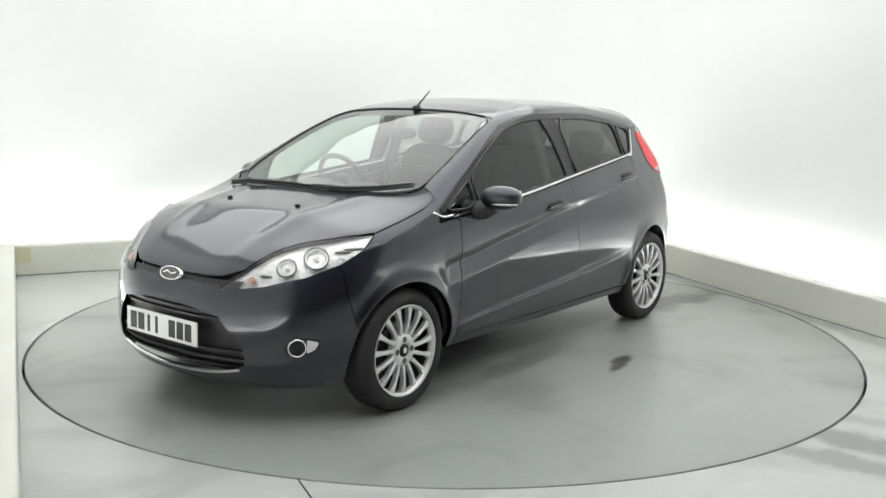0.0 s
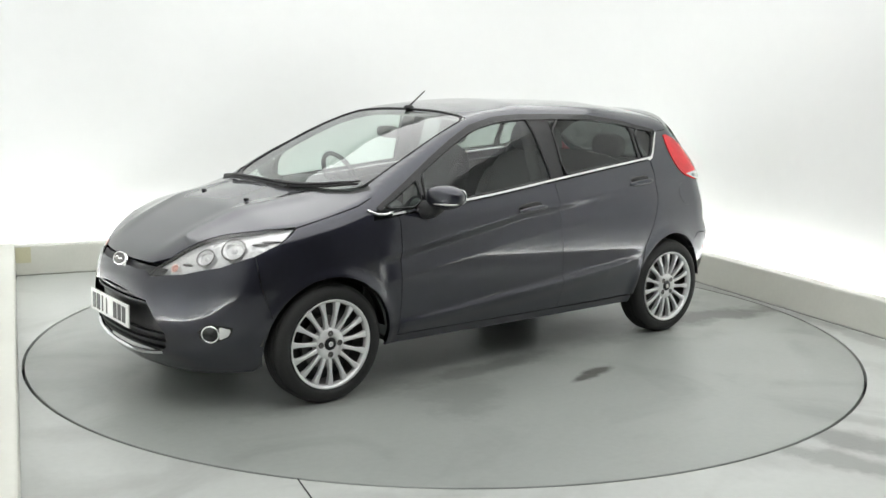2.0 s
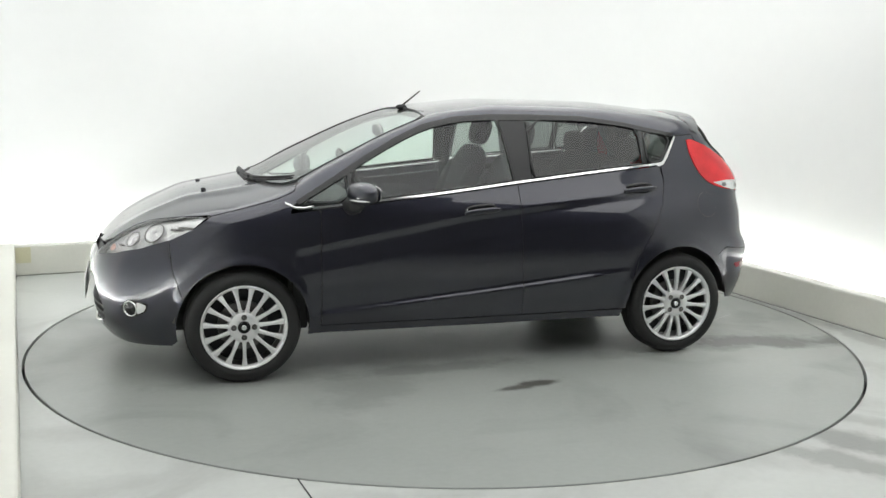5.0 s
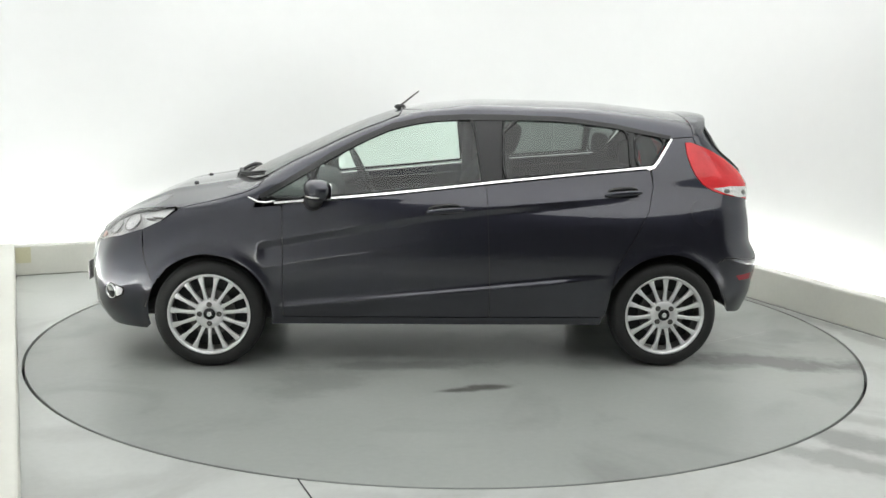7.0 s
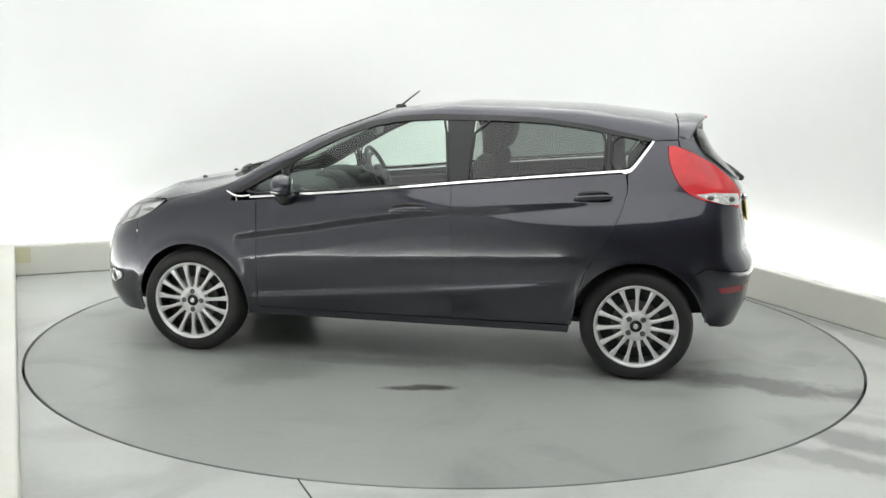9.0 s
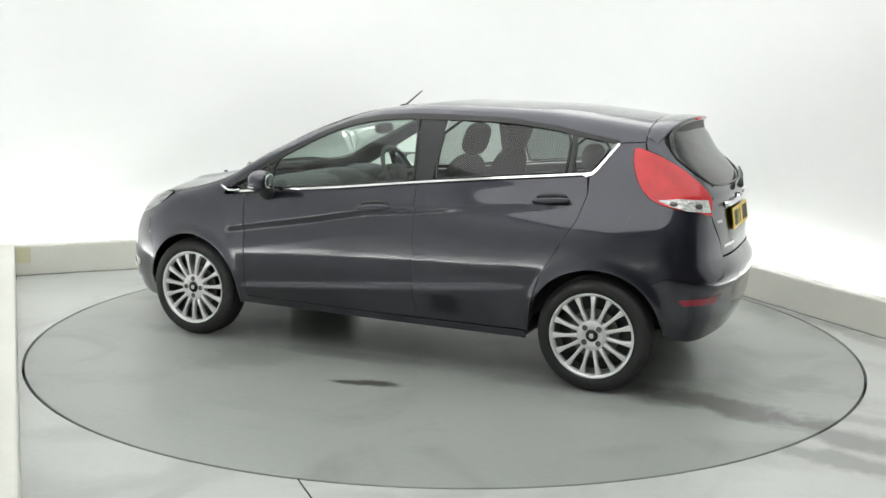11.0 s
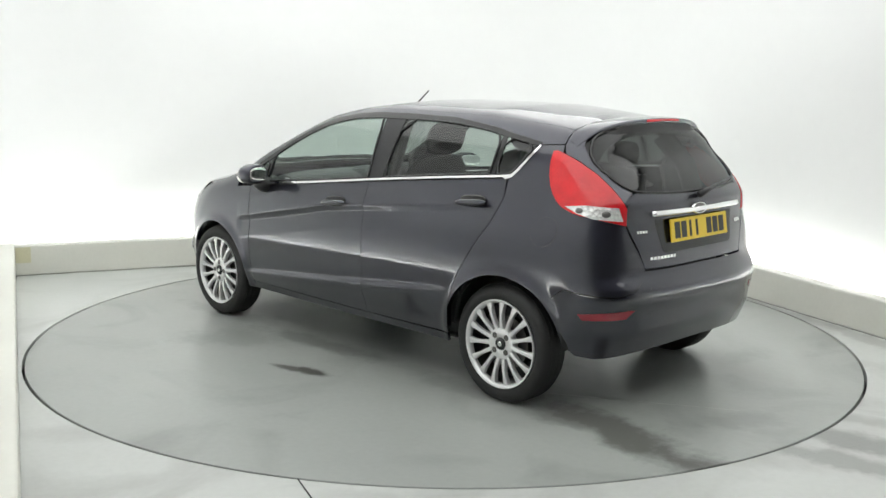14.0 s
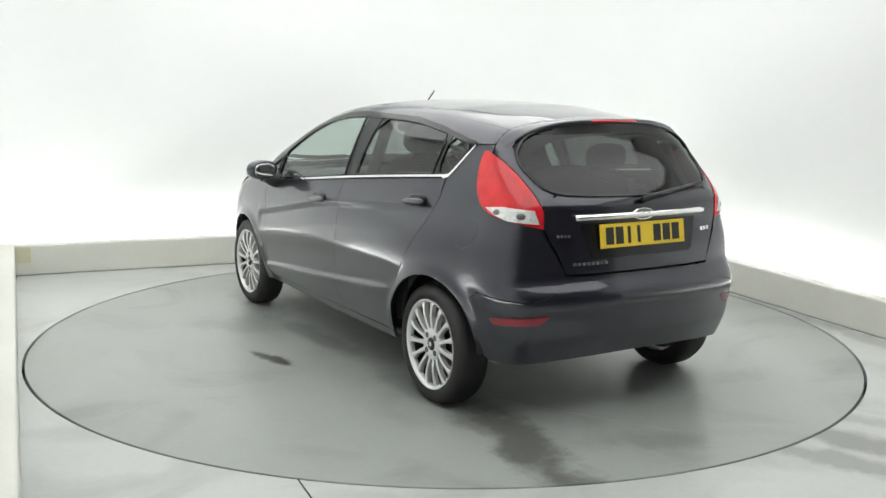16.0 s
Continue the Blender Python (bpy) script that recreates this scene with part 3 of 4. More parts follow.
ditch = [(.232, .559), (.0, .554), (-.4, .548), (-.8, .535), (-1.2, .513), (-1.42, .493)]
roof = [(.205, .15), (.212, .35)] + ditch
roof = roof + [(x, -y) for x, y in roof[::-1]]
panel("roof", [skin(top_at(*roof), "top", 0.05)], PAINT, car)

# flanks
pair("pillar_foot", [skin(top_at((1.05, .755), (.98, .715), (.93, .645), (.80, .645), (.83, .75), (.95, .775)), "top", 0.02, -.006, 0, 0)], PAINT, car)
UPPER = [(1.0, .905), (.965, .930), (.85, .985), (.726, 1.055), (.59, 1.138), (.42, 1.228), (.256, 1.298), (.07, 1.336), (-.123, 1.348), (-.36, 1.350), (-.69, 1.345), (-.97, 1.312), (-1.10, 1.285), (-1.295, 1.258)]
rail_top = top_at((.95, .705), (.935, .652), (.731, .638), (.511, .612), (.232, .560), *ditch[1:-1], (-1.42, .495))
rail_low = side_at((-1.42, 1.266), *UPPER[::-1], (1.02, .885))
pair("roof_rail", [skin(rail_top + rail_low, "rail", 0.03)], PAINT, car)
wing = side_at((.8485, .262), (.8485, .87), *belt(.86, 1.0, -.012, 3)) + top_at(*[(x, y + .002) for x, y in WING_EDGE[::-1]]) + top_at(LAMP_TOP[-1][:2], LAMP_TOP[-1][:2])[:1] + traced(*LAMP_LOW[:2]) \
    + side_at((1.59, .60), (1.5465, .455), *arc(1.2445, .335, 29, 188, 24), (.905, .235))
pair("front_wing", [skin(wing, "side", 0.014, 0, 0.0009, 0.03)], PAINT, car)
fdoor = [(.8465, .282), (.8465, .868)] + belt(.8465, -.24, -.010) + [(-.25, .78), (-.262, .48), (-.268, .282)]
front_doors = pair("front_door", [skin(side_at(*fdoor), "side", 0.010)], PAINT, car)
rdoor = [(-.2695, .282), (-.2635, .48), (-.2515, .78), (-.2425, .995)] + belt(-.25, -1.155, -.010) + [(-1.168, 1.0), (-1.135, .871), (-1.055, .73), (-.968, .58), (-.925, .43), (-.905, .285)]
rear_doors = pair("rear_door", [skin(side_at(*rdoor), "side", 0.010)], PAINT, car)
sill = [(.90, .275), (-.895, .275), (-.885, .232), (.915, .232)]
pair("sill", [skin(side_at(*sill), "side", 0.03, -.004)], PAINT, car)
def bowed(pts, times=2):
    """An open line with its corners rounded off."""
    for _ in range(times):
        out = [pts[0]]
        for p, q in zip(pts, pts[1:]):
            out += [tuple(a * .75 + b * .25 for a, b in zip(p, q)), tuple(a * .25 + b * .75 for a, b in zip(p, q))]
        pts = out + [pts[-1]]
    return pts


tail_front = bowed([(-1.372, .597, 1.234), (-1.374, .628, 1.16), (-1.412, .662, 1.06), (-1.475, .682, .99), (-1.56, .682, .955), (-1.655, .66, .938), (-1.76, .53, .905)])
gate_edge = [(-1.775, .515, .85), (-1.795, .478, .79), (-1.816, .445, .72)]
quarter = side_at((-.9065, .30), (-.9265, .43), (-.9695, .58), (-1.0565, .73), (-1.1365, .871), (-1.1705, 1.0), (-1.166, 1.085), (-1.19, 1.105), (-1.30, 1.255), (-1.42, 1.262)) \
    + traced((-1.43, .60, 1.222), *tail_front, *gate_edge, (-1.83, .44, .695), (-1.835, .455, .665), (-1.84, .55, .61), (-1.817, .653, .592), (-1.70, .76, .602), (-1.593, .815, .612)) + side_at((-1.53, .57), *arc(-1.2445, .345, 140, 4, 24))
pair("rear_quarter", [skin(quarter, "tail_corner", 0.022, 0, 0.0009, 0.03)], PAINT, car)
# the arches' dark liners
for hub, r, nm in ((1.2445, .338, "front"), (-1.2445, .348, "rear")):
    bm = bmesh.new()
    spin(bm, [(.80, r + .006), (.78, r + .02), (.56, r + .02), (.54, .05)], 40, arc=math.pi * 0.94)
    bmesh.ops.rotate(bm, verts=bm.verts, cent=(0, 0, 0), matrix=Matrix.Rotation(radians(-5.4), 3, "Y"))
    bmesh.ops.translate(bm, verts=bm.verts, vec=(hub, -.035, .29))
    both("wheel_liner", bm, BLACK, car)

# bumpers
slot_low, grille_top = .644, .548
centre_top = front_at(*[(y, slot_low) for y in np.linspace(-.30, .30, 9)], *[(y, grille_top - .10 * (abs(y) / .30) ** 2 * .28) for y in np.linspace(.30, -.30, 9)])
centre_low = front_at(*[(y, .235 + .022 * (y / .3) ** 2) for y in np.linspace(-.30, .30, 9)], *[(y, .185) for y in np.linspace(.30, -.30, 9)])
corner = front_at((.30, slot_low), (.312, slot_low - .006)) + traced(*LAMP_LOW[:0:-1]) + side_at((1.592, .60), (1.5485, .455), *arc(1.2445, .335, 28.6, -12, 8), (1.60, .19)) \
    + front_at((.55, .185), (.42, .185), (.30, .185), (.30, .257), (.40, .275), (.455, .30), (.462, .36), (.395, .45), (.34, .515), (.30, .52), (.30, slot_low - .004))
left_corner = skin(corner, "nose_corner", 0.022, 0, 0.0, 0)
right_corner = (left_corner[0] * (1, -1, 1), [f[::-1] for f in left_corner[1]], left_corner[2] * (1, -1, 1))
front_bumper = panel("front_bumper", [skin(centre_top, "front", 0.025, 0, 0, 0), skin(centre_low, "front", 0.025, 0, 0), left_corner, right_corner], PAINT, car)
slot = front_at(*[(y, .672 - .0 * abs(y)) for y in np.linspace(-.42, .42, 11)], *[(y, .636 if abs(y) < .31 else .62) for y in np.linspace(.40, -.40, 11)])
panel("upper_grille", [skin(slot, "front", 0.03, -.012, 0, 0.0)], BLACK, front_bumper, "narrow black slot grille")
grille_in = front_at(*[(y, .56 - .03 * abs(y)) for y in np.linspace(-.36, .36, 9)], (.44, .44), (.48, .36), (.47, .28), *[(y, .225) for y in np.linspace(.38, -.38, 7)], (-.47, .28), (-.48, .36), (-.44, .44))
panel("lower_grille", [skin(grille_in, "front", 0.03, -.045, 0, 0.0)], BLACK, front_bumper, "black lower grille with horizontal bars")
for z, w in ((.275, .42), (.315, .455), (.355, .455), (.50, .36), (.525, .34)):
    pts = front_at(*[(y, z + .004 - .0 * y) for y in np.linspace(-w, w, 13)], *[(y, z - .008) for y in np.linspace(w, -w, 13)])
    panel("grille_bar", [skin(pts, "front", 0.03, -.018, 0, 0.02)], BLACK, front_bumper)
trim = front_at(*[(y, .240 + .022 * (y / .3) ** 2) for y in np.linspace(-.43, .43, 17)], *[(y, .227 + .022 * (y / .3) ** 2) for y in np.linspace(.43, -.43, 17)])
panel("chrome_trim", [skin(trim, "front", 0.03, .006, 0, 0.012)], CHROME, front_bumper, "thin chrome strip under the grille")

rb_centre = rear_at(*[(y, .690) for y in np.linspace(-.44, .44, 9)], (.44, .64), *[(y, .312 - .010 * (y / .44) ** 2) for y in np.linspace(.44, -.44, 9)], (-.44, .64))
rb_corner = rear_at((.44, .690), (.455, .66)) + traced((-1.84, .55, .606), (-1.817, .653, .588), (-1.70, .76, .598), (-1.593, .815, .608)) + side_at((-1.525, .565), *arc(-1.2445, .345, 139, 168, 8), (-1.605, .325), (-1.63, .295)) + rear_at((.66, .284), (.44, .302), (.44, .688))
lc = skin(rb_corner, "tail_corner", 0.022, 0, 0.0, 0.0)
rear_bumper = panel("rear_bumper", [skin(rb_centre, "rear", 0.025, 0, 0, 0), lc, (lc[0] * (1, -1, 1), [f[::-1] for f in lc[1]], lc[2] * (1, -1, 1))], PAINT, car)
refl = [(-1.704, .786, .506), (-1.78, .71, .516), (-1.871, .569, .524), (-1.852, .613, .484), (-1.723, .774, .478)]
pair("rear_reflector", [skin(refl, "tail_corner", 0.02, .003, 0, 0.006)], DARKRED, rear_bumper, "dark red reflector strip")

# tailgate, rear glass, spoiler
gate = [(.435, .70), (.47, .79), (.505, .86), (.528, .91), (.538, .975), (.49, 1.035), (.45, 1.052), (.27, 1.040), (0, 1.034)]
gate = gate + [(-y, z) for y, z in gate[:-1][::-1]]
tailgate = panel("tailgate", [skin(rear_at(*gate), "rear", 0.022)], PAINT, car)
frame_l = traced((-1.757, .526, .985), (-1.692, .554, 1.076), (-1.622, .570, 1.138), (-1.512, .586, 1.198), (-1.44, .59, 1.226)) + rear_at((.545, 1.225), (.536, 1.17), (.505, 1.095), (.46, 1.058), (.47, 1.045), (.537, .985))
pair("tailgate_frame", [skin(frame_l, "tail_corner", 0.02, 0, 0.001)], PAINT, tailgate)
rg = [(0, 1.038), (.27, 1.044), (.45, 1.056), (.515, 1.09), (.548, 1.17), (.535, 1.235), (.48, 1.30), (.38, 1.335), (0, 1.350)]
rg = rg + [(-y, z) for y, z in rg[1:-1][::-1]]
panel("rear_window", [skin(rear_at(*rg), "rear", 0.04, -.003, 0.001, 0.004)], REARTINT, tailgate, "tinted rear window")
seal = rear_at(*soften([np.array(p) for p in rg], 1))
part("window_seal", tube(bmesh.new(), seal, 0.008, 6, True), GLOSSBLACK, tailgate, smooth=True)
# spoiler: the roof carried on to a lip that overhangs the rear window and turns down at its ends
LIP_Z = curve([(0, 1.385), (.1, 1.384), (.25, 1.377), (.35, 1.363), (.43, 1.342), (.50, 1.308), (.56, 1.258)], 0.03)


def spoiler_rows():
    rows = []
    for y in np.linspace(-.56, .56, 41):
        k, z = abs(y), float(LIP_Z(abs(y)))
        edge = (-1.592 + .11 * (k / .56) ** 2.2, y * .985, z)
        root = top_at((-1.425, y * .99), (-1.425, y * .99))[0]
        root = (root[0], root[1], root[2] + .001)
        over = tuple(a * .45 + b * .55 + c for a, b, c in zip(root, edge, (0, 0, .007)))
        glass = rear_at((y * .95, z - .078), (y * .95, z - .078))[0]
        rows.append((root, over, (edge[0] + .012, edge[1], z + .002), edge, (edge[0] + .003, edge[1], z - .018), (edge[0] + .012, edge[1], z - .021), (glass[0] + .012, glass[1], glass[2])))
    return rows


def lofted(rows):
    bm = bmesh.new()
    grid = [[bm.verts.new(p) for p in r] for r in rows]
    for a, b in zip(grid, grid[1:]):
        for i in range(len(a) - 1):
            bm.faces.new((a[i], a[i + 1], b[i + 1], b[i]))
    bmesh.ops.recalc_face_normals(bm, faces=bm.faces)
    return bm


corner_fill = side_at((-1.424, 1.31), (-1.424, 1.262)) + traced((-1.44, .592, 1.226), (-1.50, .588, 1.203)) + rear_at((.545, 1.215), (.535, 1.262), (.50, 1.30)) + top_at((-1.43, .485), (-1.43, .485))[:1]
pair("pillar_corner", [skin(corner_fill, "tail_corner", 0.02, -.003, 0, 0.01)], PAINT, car)
lip_rows = spoiler_rows()
spoiler = part("spoiler", lofted([r[:6] for r in lip_rows]), PAINT, car, "", True)
part("spoiler_underside", lofted([r[5:] for r in lip_rows]), BLACK, spoiler, "black underside of the spoiler", True)
bm = bmesh.new()
lamp_rows = [r[3] for r in lip_rows if abs(r[3][1]) < .16]
tube(bm, [(x - .001, y, z - .008) for x, y, z in lamp_rows], .0065, 8)
part("brake_light", bm, RED, spoiler, "slim red high-level brake light", True)

# side windows
def window(name, pts, mat, lift=-.004):
    gl = pair(name, [skin(side_at(*pts), "side", 0.04, lift, 0.0, 0.004)], mat, car)
    ring = side_at(*soften([np.array(p) for p in pts], 1))
    both("window_seal", tube(bmesh.new(), ring, 0.0068, 6, True), GLOSSBLACK, gl)
    return gl


window("quarter_light", [(.945, .926), (.845, .982), (.735, 1.045), (.712, 1.057), (.70, .925)], GLASS)
window("front_door_glass", [(.675, .925), (.672, 1.084), (.59, 1.133), (.42, 1.223), (.256, 1.293), (.07, 1.331), (-.123, 1.343), (-.177, 1.344), (-.222, 1.024)] + belt(-.215, .66, .014, 8), GLASS)
window("rear_door_glass", [(-.345, 1.345), (-.69, 1.340), (-.95, 1.310), (-1.045, 1.291), (-1.045, 1.098)] + belt(-1.04, -.332, .015, 8), TINT)
window("rear_quarter_glass", [(-1.078, 1.284), (-1.266, 1.254), (-1.185, 1.125), (-1.155, 1.107), (-1.078, 1.10)], TINT)
frame_out = [(.975, .935), (.86, 1.003), (.735, 1.078), (.60, 1.158), (.43, 1.248), (.26, 1.320), (.07, 1.360), (-.123, 1.372), (-.36, 1.373), (-.69, 1.365), (-.97, 1.330), (-1.10, 1.303), (-1.295, 1.268)]
frame_in = [(-1.27, 1.252), (-1.10, 1.279), (-.97, 1.304), (-.69, 1.337), (-.36, 1.342), (-.123, 1.340), (.07, 1.328), (.256, 1.290), (.42, 1.220), (.59, 1.130), (.726, 1.047), (.85, .977), (.955, .918)]
pair("door_frame", [skin(side_at(*frame_out, *frame_in), "side", 0.02, .0015, 0, 0.006)], GLOSSBLACK, car, "black door frame round the side windows")
pillar = [(-.184, 1.346), (-.338, 1.347), (-.325, 1.030), (-.26, 1.024), (-.228, 1.018)]
pair("door_pillar", [skin(side_at(*pillar), "side", 0.03, -.002, 0, 0.01)], BLACK, car, "black pillar between the doors")
pair("window_divider", [skin(side_at((.70, 1.062), (.676, 1.076), (.679, .92), (.698, .918)), "side", 0.03, -.001, 0, 0.01)], GLOSSBLACK, car)
pair("window_divider", [skin(side_at((-1.047, 1.290), (-1.076, 1.284), (-1.076, 1.095), (-1.047, 1.094)), "side", 0.03, -.001, 0, 0.01)], GLOSSBLACK, car)
strip = belt(.89, -1.14, .008, 26) + [(-1.175, 1.108), (-1.20, 1.135), (-1.288, 1.255), (-1.297, 1.249), (-1.210, 1.124), (-1.183, 1.094), (-1.15, 1.082)] + belt(-1.13, .89, -.003, 26)
pair("chrome_strip", [skin(side_at(*strip), "side", 0.03, .005, 0, 0.010)], CHROME, car, "chrome strip along the window sills")

both("chrome_tip", tube(bmesh.new(), [(x, y + .004, z + .003) for x, y, z in traced((1.02, .75, .899), (.975, .762, .889), (.93, .772, .890), (.885, .775, .899))], .0062, 8), CHROME, car, "curved front end of the chrome strip")

# lamps
lamp = top_at(*[p[:2] for p in LAMP_TOP]) + traced(*LAMP_LOW)
headlights = pair("headlight", [skin(lamp, "nose_corner", 0.02, lambda p: -.005 - .019 * np.clip((p[:, 0] - 1.37) / .18, 0, 1), 0.001, -.018)], REFLECTOR, car, "large swept-back clear headlight")
pair("headlight_cover", [skin(lamp, "nose_corner", 0.02, .0, 0.002, 0.012)], CLEAR, headlights, "clear plastic cover")


def lamp_bowl(x, y, z, r, mat, name, label="", depth=.03, view="nose_corner"):
    m = at_skin(x, y, z, view) @ Matrix.Translation((0, 0, -.010))
    bm = bmesh.new()
    spin(bm, [(0, r), (.004, r * .93), (-depth * .5, r * .75), (-depth, r * .35), (-depth * .8, r * .34), (-depth * .3, r * .26), (-depth * .2, .001)], 28)
    bmesh.ops.rotate(bm, verts=bm.verts, cent=(0, 0, 0), matrix=Matrix.Rotation(radians(90), 3, "X"))
    bmesh.ops.transform(bm, matrix=m, verts=bm.verts)
    return both(name, bm, mat, headlights, label)


lamp_bowl(1.665, .640, .775, .052, REFLECTOR, "main_bulb_bowl", "round silver reflector bowl")
lamp_bowl(1.765, .555, .735, .040, REFLECTOR, "dipped_bulb_bowl", "round silver reflector bowl")
lamp_bowl(1.868, .440, .678, .020, AMBER, "indicator_bulb", "pale orange indicator bulb", .010)
for x, y, z, r in ((1.665, .640, .775, .055), (1.765, .555, .735, .043)):
    m = at_skin(x, y, z, "nose_corner") @ Matrix.Translation((0, 0, -.009))
    bm = tube(bmesh.new(), [m @ Vector((r * math.cos(2 * math.pi * k / 28), r * math.sin(2 * math.pi * k / 28), 0)) for k in range(28)], .0035, 6, True)
    both("bowl_ring", bm, STEEL, headlights)
for x, y, z, w in ((1.51, .725, .81, .05), (1.56, .705, .80, .04), (1.83, .49, .70, .03)):
    m = at_skin(x, y, z, "nose_corner") @ Matrix.Translation((0, 0, -.016))
    bm = blob(bmesh.new(), (0, 0, 0), (w, .006, .006), 2.5, 16, 8)
    bmesh.ops.transform(bm, matrix=m, verts=bm.verts)
    both("lamp_rib", bm, STEEL, headlights)
tail = traced(*tail_front, (-1.755, .528, .985), (-1.69, .556, 1.075), (-1.62, .572, 1.137), (-1.51, .588, 1.197), (-1.40, .592, 1.236))
tail_lights = pair("tail_light", [skin(tail, "tail_corner", 0.02, .004, 0.001, 0.02)], RED, car, "tall red tail light")
pair("reversing_lens", [skin([(-1.535, .694, .985), (-1.62, .66, .997), (-1.729, .558, .99), (-1.748, .545, .929), (-1.672, .666, .938), (-1.60, .69, .958)], "tail_corner", 0.015, .006, 0, 0.004)], WHITEPLASTIC, tail_lights, "clear reversing lens")
for x, y, z, r in ((-1.60, .675, .972, .020), (-1.69, .60, .962, .022)):
    m = at_skin(x, y, z, "tail_corner")
    bm = bmesh.new()
    blob(bm, (0, 0, .004), (r, r * .7, .006), 2.2, 16, 8)
    bmesh.ops.transform(bm, matrix=m, verts=bm.verts)
    both("lens_bulb", bm, STEEL, tail_lights)
fog_m = at_skin(1.797, .652, .388, "nose_corner")
bm = bmesh.new()
spin(bm, [(.002, .042), (.008, .039), (.004, .035), (-.0, .034)], 32)
bmesh.ops.rotate(bm, verts=bm.verts, cent=(0, 0, 0), matrix=Matrix.Rotation(radians(90), 3, "X"))
bmesh.ops.transform(bm, matrix=fog_m, verts=bm.verts)
both("fog_lamp_ring", bm, CHROME, front_bumper, "chrome ring")
bm = bmesh.new()
spin(bm, [(.003, .0355), (.004, .03), (.006, .018), (.009, .001)], 28)
bmesh.ops.rotate(bm, verts=bm.verts, cent=(0, 0, 0), matrix=Matrix.Rotation(radians(90), 3, "X"))
bmesh.ops.transform(bm, matrix=fog_m, verts=bm.verts)
both("fog_lamp", bm, GLOSSBLACK, front_bumper, "dark glass fog lamp")
pair("fog_lamp_recess", [skin(traced((1.715, .72, .42), (1.80, .65, .436), (1.838, .61, .40), (1.828, .615, .36), (1.78, .665, .345), (1.725, .715, .375)), "nose_corner", 0.02, .0015, 0, 0.002, 1)], GLOSSBLACK, front_bumper)
pair("fog_reflector", [skin(traced((1.722, .715, .410), (1.765, .68, .425), (1.765, .68, .362), (1.735, .708, .378)), "nose_corner", 0.012, .005, 0, 0.004, 1)], REFLECTOR, front_bumper, "silver fog lamp surround")

# plates with bars for their characters, and badges
def number_plate(x, z, lean, mat, sign, name):
    m = Matrix.Translation((x, 0, z)) @ Matrix.Rotation(radians(lean), 4, "Y")
    bm = box(bmesh.new(), -.004, -.26, -.0555, .004, .26, .0555, .002, 1)
    bmesh.ops.transform(bm, matrix=m, verts=bm.verts)
    pl = part(name, bm, mat, front_bumper if sign > 0 else tailgate)
    for k in range(7):
        y = (-.205 + k * .0585 + (.055 if k > 3 else 0)) * sign
        w = .046 if k not in (2, 3) else .018
        bm = box(bmesh.new(), .004 * sign, y - w / 2, -.0395, .0055 * sign, y + w / 2, .0395)
        bmesh.ops.transform(bm, matrix=m, verts=bm.verts)
        part("plate_bar", bm, INK, pl)
    return pl


number_plate(2.028, .424, -1.5, PLATE_W, 1, "front_number_plate")
number_plate(-1.828, .866, 9.0, PLATE_Y, -1, "rear_number_plate")


def oval_badge(m, w, h, parent, name="badge"):
    bm = bmesh.new()
    spin(bm, [(-.006, 1.0), (.005, .98), (.007, .92), (.005, .84)], 32)
    bmesh.ops.rotate(bm, verts=bm.verts, cent=(0, 0, 0), matrix=Matrix.Rotation(radians(90), 3, "X"))
    bmesh.ops.transform(bm, matrix=m @ Matrix.Diagonal((w, h, 1, 1)), verts=bm.verts)
    ob = part(name, bm, CHROME, parent, "chrome oval badge", True)
    bm = bmesh.new()
    spin(bm, [(.004, .86), (.006, .5), (.007, .001)], 32)
    bmesh.ops.rotate(bm, verts=bm.verts, cent=(0, 0, 0), matrix=Matrix.Rotation(radians(90), 3, "X"))
    bmesh.ops.transform(bm, matrix=m @ Matrix.Diagonal((w, h, 1, 1)), verts=bm.verts)
    part("badge_face", bm, STEEL, ob, smooth=True)
    bm = bmesh.new()
    tube(bm, [m @ Vector((-.55 * w, -.1 * h, .008)), m @ Vector((-.2 * w, .25 * h, .008)), m @ Vector((.1 * w, -.1 * h, .008)), m @ Vector((.55 * w, .12 * h, .008))], .004, 6)
    part("badge_mark", bm, CHROME, ob, smooth=True)


def facing(x, y, z, sign, lean=0):
    """A pose on the nose or tail: its z outwards, its x across, its y up."""
    m = Matrix(((0, 0, sign), (sign, 0, 0), (0, 1, 0))).to_4x4()
    return Matrix.Translation((x, y, z)) @ Matrix.Rotation(radians(lean), 4, "Y") @ m


oval_badge(facing(1.966, 0, .662, 1, -25), .080, .034, front_bumper)
rod = rear_at(*[(y, .954) for y in np.linspace(-.40, .385, 13)])
bm = tube(bmesh.new(), [(x - .014, y, z) for x, y, z in rod], .015, 10)
part("chrome_bar", bm, CHROME, tailgate, "chrome bar above the plate", True)
under = rear_at(*[(y, .925) for y in np.linspace(-.36, .35, 9)], (.31, .78), *[(y, .765) for y in np.linspace(.29, -.30, 7)], (-.32, .78))
panel("plate_recess", [skin(under, "rear", 0.03, .0012, 0, 0.0)], GLOSSBLACK, tailgate)
oval_badge(facing(-1.822, 0, .958, -1, 12), .066, .028, tailgate)
